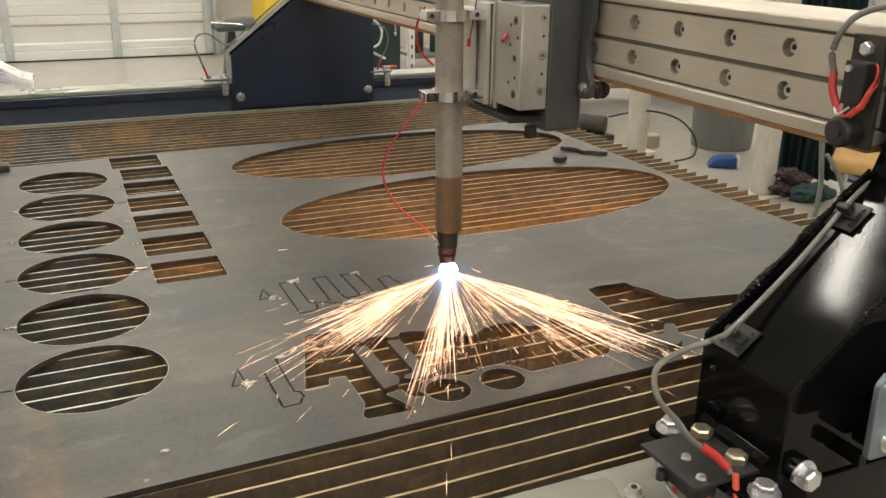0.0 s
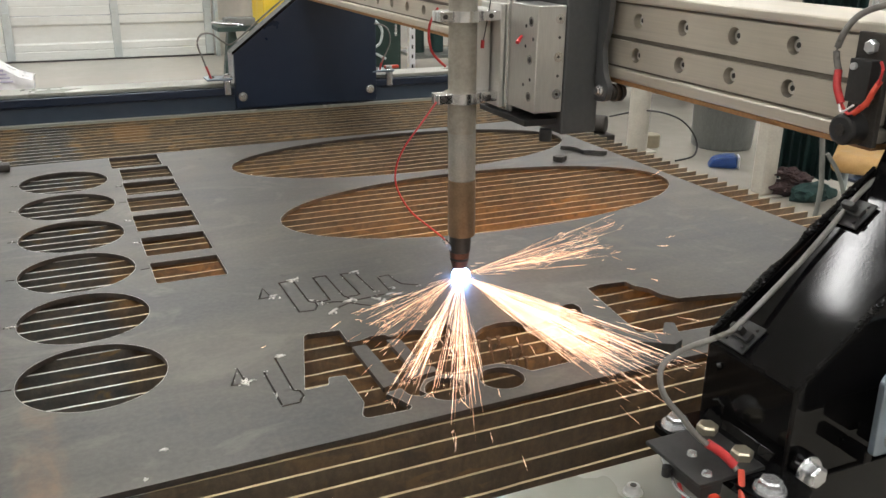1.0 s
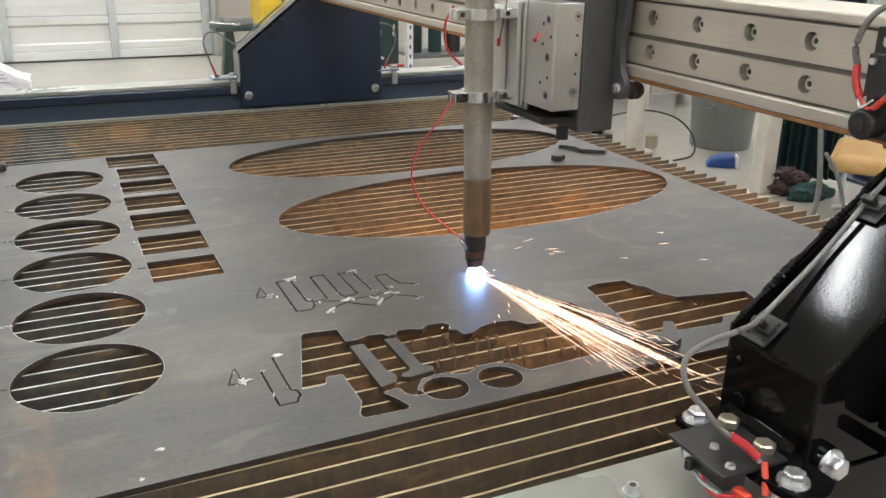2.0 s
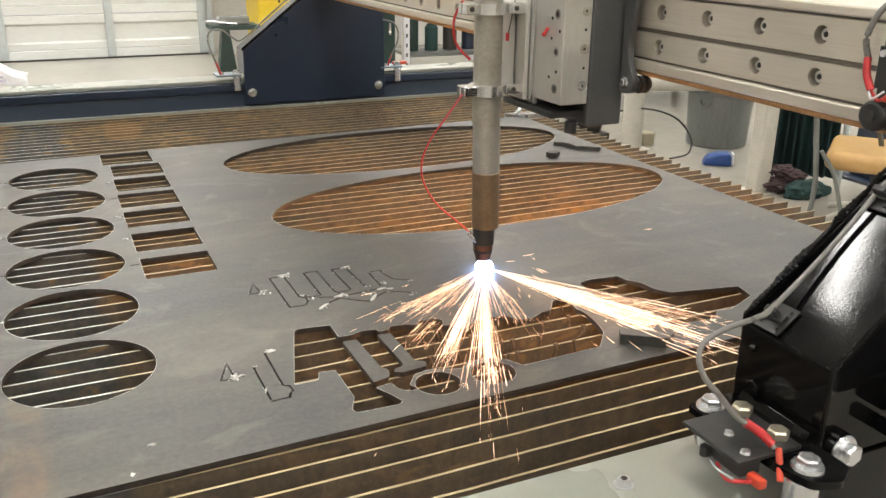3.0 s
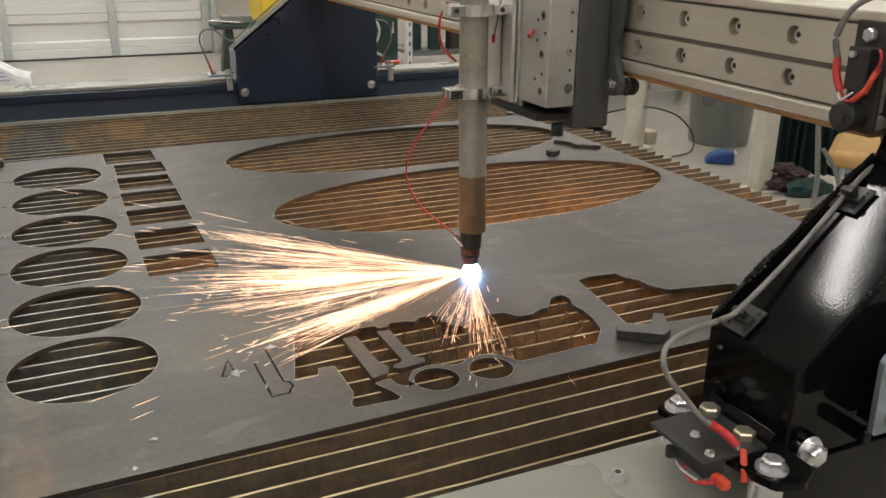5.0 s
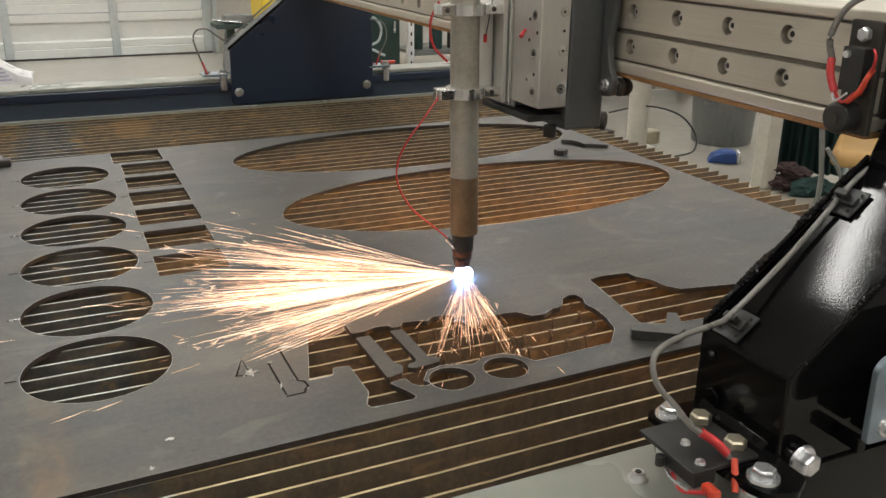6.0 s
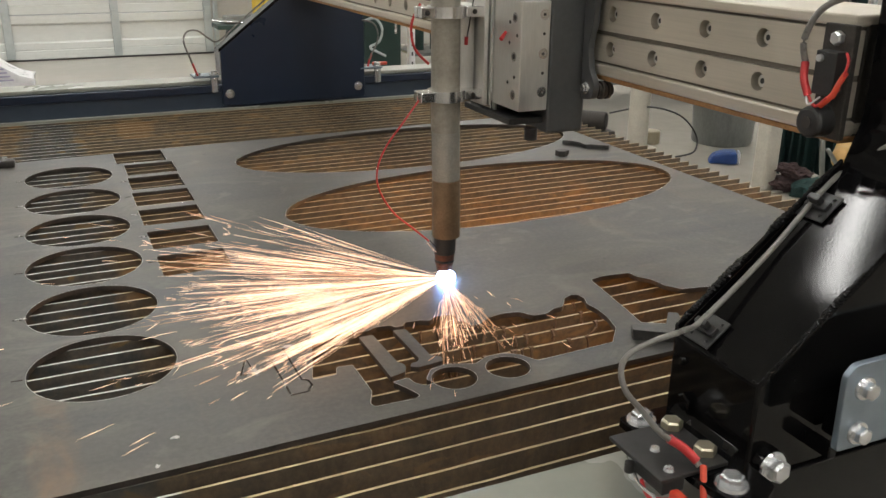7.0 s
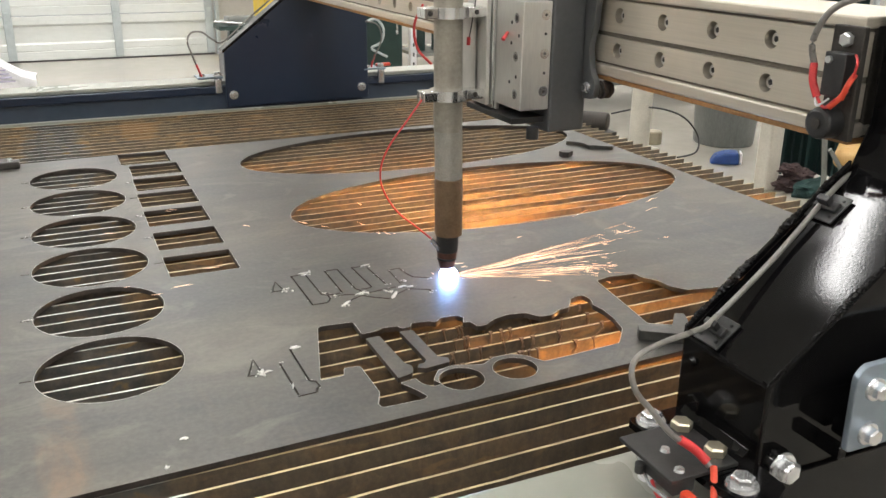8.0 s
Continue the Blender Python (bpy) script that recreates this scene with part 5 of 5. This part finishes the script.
    part("fork", box((4.14, 3.98, FLOOR + 0.08), (4.22, 4.09, FLOOR + 0.2), 0.004), M_DOORRIB, cs)


corner_clutter()


def far_side():
    # green bench stand by the garage door
    g = thing("vice_stand", (1.02, 6.9, FLOOR), "green painted cast stand with a bench vice", "vice stand")
    part("pillar", prism([(0.95, FLOOR), (1.13, FLOOR), (1.07, FLOOR + 0.45), (1.01, FLOOR + 0.45)], "y", 6.85, 6.97, 0.008), M_GREEN, g)
    part("table", box((0.9, 6.75, FLOOR + 0.4505), (1.32, 7.05, FLOOR + 0.49), 0.006), M_GREEN, g)
    part("vice", box((0.98, 6.80, FLOOR + 0.4905), (1.24, 6.95, FLOOR + 0.56), 0.012), M_BIN, g)
    part("handle", cyl((0.86, 6.79, FLOOR + 0.53), (1.12, 6.79, FLOOR + 0.50), 0.012, None, 12), M_ZINC, g)
    y = thing("cabinet", (1.75, 7.9, FLOOR), "yellow steel safety cabinet with closed doors", "cabinet")
    part("body", box((1.52, 7.7, FLOOR + 0.02), (2.35, 8.2, FLOOR + 1.2), 0.01), M_YELLOW, y)
    for x in (1.53, 1.94):
        dr = part("door", box((x, 7.683, FLOOR + 0.05), (x + 0.40, 7.6985, FLOOR + 1.17), 0.004), M_YELLOW, y)
        part("handle", cyl((x + 0.2, 7.67, FLOOR + 0.6), (x + 0.2, 7.67, FLOOR + 0.72), 0.01, None, 10), M_DARK, dr)
    part("plinth", box((1.54, 7.72, FLOOR), (2.33, 8.18, FLOOR + 0.0195)), M_DARK, y)
    co = thing("cable_coil", (1.5, 6.6, FLOOR), "loose coil of tan welding cable", "cable coil")
    bm = bmesh.new()
    for i in range(6):
        r = 0.20 + 0.012 * (i % 3)
        tube([(1.52 + r * math.cos(a), 6.6 + 0.3 * r * math.sin(a) + 0.02 * i, FLOOR + 0.30 + r * math.sin(a) + 0.004 * i) for a in [2 * math.pi * k / 14 for k in range(15)]], 0.012, 6, bm, 2)
    part("cable", bm, M_BRASSY, co)
    part("hook", box((1.50, 6.55, FLOOR), (1.54, 6.75, FLOOR + 0.52), 0.006), M_DOORRIB, co)
    # dark green machine cabinet with a looped hose
    gm = thing("machine_cabinet", (2.18, 6.4, FLOOR), "dark green machine cabinet with a pale looped hose", "machine cabinet")
    part("body", box((2.00, 6.2, FLOOR + 0.05), (2.37, 6.65, 0.12), 0.012), M_GREEN, gm)
    part("plinth", box((2.02, 6.22, FLOOR), (2.35, 6.63, FLOOR + 0.0495)), M_DARK, gm)
    dr = part("door", box((2.03, 6.186, FLOOR + 0.10), (2.34, 6.1995, 0.06), 0.004), M_GREEN, gm)
    part("door_handle", box((2.30, 6.17, -0.42), (2.32, 6.1855, -0.32), 0.003), M_ZINC, dr)
    part("hose", tube([(2.02, 6.16, -0.30), (2.10, 6.12, -0.28), (2.16, 6.11, -0.36), (2.14, 6.12, -0.47), (2.06, 6.14, -0.52), (2.12, 6.12, -0.56), (2.20, 6.14, -0.60)], 0.011, 10), M_DOORRIB, gm, "pale looped hose")
    # slotted upright of a shelf
    s = thing("shelving", (2.75, 6.8, FLOOR), "white slotted shelving uprights with dark clutter", "shelving")
    for x in (2.70, 3.62):
        for yy in (6.78, 7.25):
            up = part("upright", box((x - 0.03, yy - 0.03, FLOOR), (x + 0.03, yy + 0.03, FLOOR + 1.8), 0.003), M_PAPER, s, "white slotted upright")
            if yy < 7:
                for k in range(16):
                    z = FLOOR + 0.06 + 0.09 * k
                    # black bar laid on the front for the dark inside of a slot
                    part("slot", box((x - 0.008, yy - 0.0325, z), (x + 0.008, yy - 0.0305, z + 0.035), 0.0004), M_DARK, up)
    for z in (0.14, 0.75, 1.35):
        part("shelf_board", box((2.735, 6.76, FLOOR + z), (3.585, 7.27, FLOOR + z + 0.03), 0.003), M_BIN, s)
    for x, w2, h2, mm in ((2.87, 0.10, 0.30, M_GREEN), (3.06, 0.13, 0.22, M_TEAL), (3.26, 0.14, 0.36, M_SHADE), (3.46, 0.13, 0.26, M_NAVY)):
        cn = thing("canister", (x, 7.0, FLOOR + 0.17), "dark steel canister standing on the shelf", "canister", "canisters")
        part("body", lathe([(0.001, 0.0005), (w2 / 2, 0.0005), (w2 / 2, h2), (w2 / 3, h2 + 0.03), (0.02, h2 + 0.04), (0.001, h2 + 0.04)], (x, 7.0, FLOOR + 0.17), 20), mm, cn)
    dk = thing("drum", (3.95, 6.4, FLOOR), "dark grey steel drum standing on the floor", "drum")
    part("body", lathe([(0.001, 0.0), (0.22, 0.0), (0.225, 0.02), (0.22, 0.28), (0.23, 0.29), (0.22, 0.30), (0.22, 0.57), (0.23, 0.58), (0.22, 0.60), (0.22, 0.85), (0.21, 0.86), (0.001, 0.85)], (3.98, 6.4, FLOOR), 32), M_SHADE, dk)
    # white bag on the floor by the door
    rng = random.Random(8)
    b = thing("plastic_bag", (-0.85, 6.95, FLOOR), "full white plastic bag with faint violet print", "bag")
    bm = prism([(-1.25, FLOOR + 0.002), (-0.70, FLOOR + 0.002), (-0.60, FLOOR + 0.03), (-0.585, FLOOR + 0.12), (-0.70, FLOOR + 0.15), (-0.86, FLOOR + 0.25), (-1.25, FLOOR + 0.29)], "y", 6.78, 7.16)
    bmesh.ops.triangulate(bm, faces=bm.faces[:])
    bmesh.ops.subdivide_edges(bm, edges=bm.edges[:], cuts=4, use_grid_fill=True)
    for v in bm.verts:
        k = v.co * 9
        v.co += Vector((noise.noise(k), noise.noise(k + Vector((7, 0, 0))), 0.6 * noise.noise(k + Vector((0, 9, 0))))) * 0.025
        v.co.z = max(FLOOR + 0.001, v.co.z)
    part("bag_body", bm, M_PAPER, b)
    for i in range(4):
        part("print_bar", box((-1.00 + 0.02 * i, 6.765, FLOOR + 0.20 - 0.03 * i), (-0.80 + 0.02 * i, 6.775, FLOOR + 0.212 - 0.03 * i), 0.001), M_INK, b, "faint violet print bar")


far_side()


# ---- arc and sparks ----
def streak(bm, a, b, w):
    """One spark: a thin spindle, thickest past its middle."""
    a, b = Vector(a), Vector(b)
    d = (b - a).normalized()
    q = d.to_track_quat("Z", "Y")
    m = a.lerp(b, 0.6)
    mid = [bm.verts.new(m + q @ Vector((w * math.cos(t), w * math.sin(t), 0))) for t in (0, 2.094, 4.189)]
    va, vb = bm.verts.new(a), bm.verts.new(b)
    for k in range(3):
        bm.faces.new((va, mid[(k + 1) % 3], mid[k]))
        bm.faces.new((vb, mid[k], mid[(k + 1) % 3]))


def spark_jet(seed, count, spread, reach, material, label):
    """A fan of thin streaks that leaves the arc along +x in a few bundles, forked at their ends."""
    rng = random.Random(seed)
    bm = bmesh.new()
    bundles = [(rng.gauss(0, spread * 0.55), rng.gauss(0, spread * 0.30), reach * rng.uniform(0.74, 1.0)) for _ in range(8)]
    for _ in range(count):
        ba, be, br = rng.choice(bundles)
        a, e = ba + rng.gauss(0, spread * 0.22), be + rng.gauss(0, spread * 0.16)
        d = Vector((math.cos(a) * math.cos(e), math.sin(a) * math.cos(e), math.sin(e)))
        far = br * (1 - 0.30 * rng.random() ** 1.5)
        length = far * rng.uniform(0.12, 0.55)
        f = rng.random() ** 0.5 * far
        s0, s1 = max(0.010, f - length), max(0.024, f)
        streak(bm, d * s0, d * s1, rng.uniform(0.00010, 0.00022))
        if rng.random() < 0.30 and s1 > 0.3 * far:
            for _ in range(rng.randint(2, 4)):
                k = (d + Vector((rng.gauss(0, 0.12), rng.gauss(0, 0.28), rng.gauss(0, 0.22)))).normalized()
                streak(bm, d * s1, d * s1 + k * rng.uniform(0.005, 0.022), 0.00014)
    for _ in range(count // 12):
        a, e = rng.gauss(0, spread * 1.3), rng.gauss(0, spread * 0.5)
        d = Vector((math.cos(a) * math.cos(e), math.sin(a) * math.cos(e), math.sin(e)))
        s0 = rng.uniform(0.35, 1.15) * reach
        streak(bm, d * s0, d * (s0 + rng.uniform(0.008, 0.04)), rng.uniform(0.0001, 0.0002))
    me = bpy.data.meshes.new("spark_jet")
    bm.to_mesh(me)
    bm.free()
    me.materials.append(material)
    return tagged(new("spark_jet", me), label, "sparks", "spark jets", "stuff")


JETS = [spark_jet(1, 230, 0.15, 0.47, M_SPARKHOT, "dense fan of white-hot orange sparks"),
        spark_jet(2, 250, 0.10, 0.50, M_SPARKHOT, "dense fan of white-hot orange sparks"),
        spark_jet(3, 240, 0.085, 0.46, M_SPARKHOT, "dense fan of white-hot orange sparks"),
        spark_jet(4, 130, 0.15, 0.30, M_SPARK, "short fan of orange sparks"),
        spark_jet(5, 120, 0.16, 0.30, M_SPARK, "short fan of orange sparks"),
        spark_jet(6, 200, 0.13, 0.42, M_SPARKHOT, "loose fan of white-hot orange sparks")]


def molten_spray():
    """An unseen flat fan of molten streaks under the sheet, between and below the slats, added to light them orange."""
    rng = random.Random(9)
    bm = bmesh.new()
    for _ in range(420):
        a = rng.gauss(0, 0.48) if rng.random() < 0.93 else rng.gauss(-1.75, 0.35)
        e = rng.uniform(0.0, 0.05)
        d = Vector((math.cos(e) * math.cos(a), math.cos(e) * math.sin(a), -math.sin(e)))
        s0 = rng.uniform(0.10, 0.72) if abs(a) < 1.3 else rng.uniform(0.06, 0.42)
        drop = Vector((0, 0, -rng.uniform(0, 0.022)))
        streak(bm, d * s0 + drop, d * (s0 + rng.uniform(0.012, 0.03)) + drop, rng.uniform(0.0003, 0.0006))
    me = bpy.data.meshes.new("molten_spray")
    bm.to_mesh(me)
    bm.free()
    me.materials.append(M_MOLTEN)
    return tagged(new("molten_spray", me), "glowing molten spray blown under the steel sheet", "sparks", "", "stuff")


SPRAY = molten_spray()
# seconds, heading in degrees and sinking of the spray below the sheet in metres, which dims its light on the slats
SPRAY_BLOW = [(0, 44, 0.30), (0.8, 44, 0.30), (1.4, 46, 0.29), (1.7, 46, 0.29), (2.8, 48, 0.30), (3.5, 46, 0.285), (4.0, 46, 0.285), (4.5, 46, 0.295),
              (6.0, 46, 0.30), (7.2, 46, 0.30), (7.55, 48, 0.22), (7.75, 50, 0.028), (8.0, 50, 0.020)]
# seconds, then heading and climb of each jet in degrees; a steep negative climb turns a jet out of view under the sheet
BLOW = [
    (0.0, (-142, 3), (-117, 3), (-78, 3), (-178, -25), (-94, 2), (-126, -35)),
    (0.4, (-134, 3), (-116, 3), (-82, 3), (-165, -8), (-104, 3), (-120, -30)),
    (0.6, (-156, -6), (-119, 3), (-80, 3), (-20, 3), (-60, -30), (-122, -30)),
    (0.8, (-146, 3), (-122, 3), (-79, 3), (-9, 4), (-40, -40), (-106, 2)),
    (1.0, (-143, -24), (-122, 3), (-83, 3), (-4, 4), (-143, 3), (-83, 2)),
    (1.2, (-132, -24), (-105, -24), (-81, 3), (-26, 3), (-132, 2), (-81, 2)),
    (1.3, (-110, -25), (-102, -24), (-83, 3), (-25, 3), (-45, -25), (-82, -10)),
    (1.4, (-100, -25), (-102, -24), (-85, 3), (-25, 3), (26, 4), (-84, -25)),
    (1.5, (-92, -25), (-100, -24), (-86, 3), (-24, 3), (28, 4), (-84, -30)),
    (1.7, (-95, -30), (-100, -26), (-86, 3), (-20, 3), (30, 4), (-84, -30)),
    (2.2, (-100, -40), (-95, -20), (-84, 2), (-25, -25), (10, -30), (-90, -40)),
    (2.8, (-135, -45), (-112, -40), (-82, -18), (-84, 2), (-20, -50), (-110, -40)),
    (3.0, (-150, -25), (-118, 3), (-71, 3), (-143, 3), (-112, 2), (-143, -25)),
    (3.2, (-140, -25), (-105, -25), (-88, 3), (-18, 3), (29, 4), (-150, -10)),
    (3.4, (-128, -10), (-110, -25), (-83, 3), (-28, 3), (26, 4), (-140, -20)),
    (3.5, (-139, 3), (-119, 3), (-75, 3), (-110, 2), (-95, 2), (-130, 3)),
    (3.6, (-144, 3), (-117, 3), (-76, 3), (-112, 2), (-98, 2), (-130, 3)),
    (3.8, (-141, 3), (-118, 3), (-71, 3), (-130, 2), (-105, -25), (-134, -20)),
    (3.9, (-175, 3), (-150, 3), (-110, 3), (-120, 3), (-110, -25), (-155, 3)),
    (4.0, (-206, 4), (-186, 3), (-150, 2), (-118, -20), (-112, 2), (-206, 4)),
    (4.3, (-206, 4), (-178, 3), (-145, 3), (-114, 3), (-116, 2), (-202, 4)),
    (4.5, (-205, 4), (-178, 3), (-148, 3), (-112, 3), (-118, 2), (-190, 4)),
    (6.0, (-206, 4), (-178, 3), (-155, 3), (-120, 3), (-110, 2), (-190, 4)),
    (6.5, (-206, 4), (-174, 3), (-150, 3), (-112, 3), (-122, 2), (-196, 4)),
    (7.0, (-207, 4), (-166, 3), (-146, 3), (-114, 3), (-107, 3), (-186, 3)),
    (7.2, (-212, 4), (-168, 3), (-146, 3), (-112, 3), (-116, -8), (-192, 3)),
    (7.3, (-212, 4), (-190, -4), (-165, -12), (-130, -15), (-150, -20), (-210, 4)),
    (7.4, (-230, -22), (-215, -24), (-190, -24), (-212, 4), (-238, 5), (-246, 3)),
    (7.5, (-225, -22), (-215, -24), (-200, -24), (-208, 4), (-226, 5), (-240, 6)),
    (7.6, (-213, 4), (-230, -24), (-225, -22), (-232, 5), (-250, -6), (-242, 6)),
    (7.75, (-240, -24), (-250, -24), (-262, -24), (-270, -15), (-330, -6), (-240, -22)),
    (7.85, (-262, -24), (-265, -24), (-275, -24), (-330, -8), (-378, 3), (-262, -24)),
    (8.0, (-265, -24), (-285, -24), (-295, -24), (-380, -6), (-379, 4), (-270, -24)),
]


def plasma_arc():
    bm = bmesh.new()
    # ball far wider than the arc itself, its size stands for the glare
    bmesh.ops.create_icosphere(bm, subdivisions=3, radius=0.0128, matrix=Matrix.Diagonal((1, 1, 0.86, 1)))
    for f in bm.faces:
        f.smooth = True
    me = bpy.data.meshes.new("plasma_arc")
    bm.to_mesh(me)
    bm.free()
    me.materials.append(M_ARC)
    return tagged(new("plasma_arc", me), "blue-white ball for the plasma arc and its glare", "plasma arc")


ARC = plasma_arc()


def loose_sparks():
    made = []
    rng = random.Random(21)
    meshes = []
    for i in range(9):
        bm = bmesh.new()
        for _ in range(1 + i // 6):
            y, z, x = rng.gauss(0, 0.004), rng.gauss(0, 0.003), rng.uniform(-0.02, 0.01)
            streak(bm, (x, y, z), (x + rng.uniform(0.006, 0.03), y + rng.gauss(0, 0.002), z), 0.0002)
        me = bpy.data.meshes.new("loose_spark")
        bm.to_mesh(me)
        bm.free()
        me.materials.append(M_SPARKHOT)
        meshes.append(me)
    for i in range(17):
        made.append(tagged(new("loose_spark", meshes[i % 9]), "stray orange spark skipping over the sheet", "spark", "stray sparks"))
    return made


LOOSE = loose_sparks()


def motions():
    times = [r[0] for r in TRAVEL]
    gx, gy = [r[1] for r in TRAVEL], [r[2] for r in TRAVEL]
    b = BASE[GANTRY.name]
    walk(GANTRY, [(t, pose(b.x + x, b.y, b.z)) for t, x, y in TRAVEL])
    b = BASE[CARRIAGE.name]
    walk(CARRIAGE, [(t, pose(b.x + x, b.y + y, b.z)) for t, x, y in TRAVEL])
    walk(ARC, [(t, pose(TIP[0] + x, TIP[1] + y, TIP[2])) for t, x, y in TRAVEL])

    def tip(t):
        return TIP[0] + float(np.interp(t, times, gx)), TIP[1] + float(np.interp(t, times, gy))

    keys = [r[0] for r in BLOW]
    rng = random.Random(3)
    for j, jet in enumerate(JETS):
        head, climb = [r[1 + j][0] for r in BLOW], [r[1 + j][1] for r in BLOW]
        rows = []
        for k in range(81):
            t = k * 0.1
            x, y = tip(t)
            a = float(np.interp(t, keys, head)) + rng.gauss(0, 1.8)
            c = float(np.interp(t, keys, climb)) + rng.gauss(0, 0.6)
            turn = Matrix.Rotation(radians(a), 4, "Z") @ Matrix.Rotation(radians(-c), 4, "Y") @ Matrix.Rotation(radians(55 * math.sin(2.4 * k + j)), 4, "X")
            rows.append((t, Matrix.Translation((x, y, TIP[2])) @ turn))
        walk(jet, rows)
    rows = []
    for k in range(81):
        t = k * 0.1
        x, y = tip(t)
        a = float(np.interp(t, [r[0] for r in SPRAY_BLOW], [r[1] for r in SPRAY_BLOW])) + rng.gauss(0, 2)
        c = float(np.interp(t, [r[0] for r in SPRAY_BLOW], [r[2] for r in SPRAY_BLOW]))
        turn = Matrix.Rotation(radians(a), 4, "Z")
        rows.append((t, Matrix.Translation((x, y, -0.028 - c)) @ turn))
    walk(SPRAY, rows)
    # stray sparks fly out from the arc again and again
    for i, ob in enumerate(LOOSE):
        period = rng.uniform(0.5, 1.1)
        start = rng.uniform(-period, 0)
        rows, t0 = [], start
        while t0 < 8.0:
            j = i % 6
            a = float(np.interp(max(0, t0), keys, [r[1 + j][0] for r in BLOW])) + rng.gauss(0, 14)
            reach = rng.uniform(0.28, 0.52)
            for f in (0.02, 0.97):
                t = t0 + period * f
                if -0.001 <= t <= 8.0 or (f == 0.02 and t0 < 0) or t > 8.0:
                    x, y = tip(min(max(t, 0), 8))
                    r = reach * f
                    p = Vector((x + r * math.cos(radians(a)), y + r * math.sin(radians(a)), 0.012 + 0.05 * f))
                    rows.append((t, p, a))
            t0 += period
        # clip to the clip's start and end
        out = []
        ts = [r[0] for r in rows]
        xs, ys, zs, an = [r[1].x for r in rows], [r[1].y for r in rows], [r[1].z for r in rows], [r[2] for r in rows]
        marks = sorted({0.0, 8.0, *[round(t * 30) / 30 for t in ts if 0 < t < 8]})
        last = None
        for t in marks:
            h = float(np.interp(t, ts, an))
            if last is not None:
                h -= 180 * round((h - last) / 180)
                h = last + max(-85, min(85, h - last))
            last = h
            out.append((t, pose(float(np.interp(t, ts, xs)), float(np.interp(t, ts, ys)), float(np.interp(t, ts, zs)), 0, 0, h)))
        walk(ob, out)


motions()
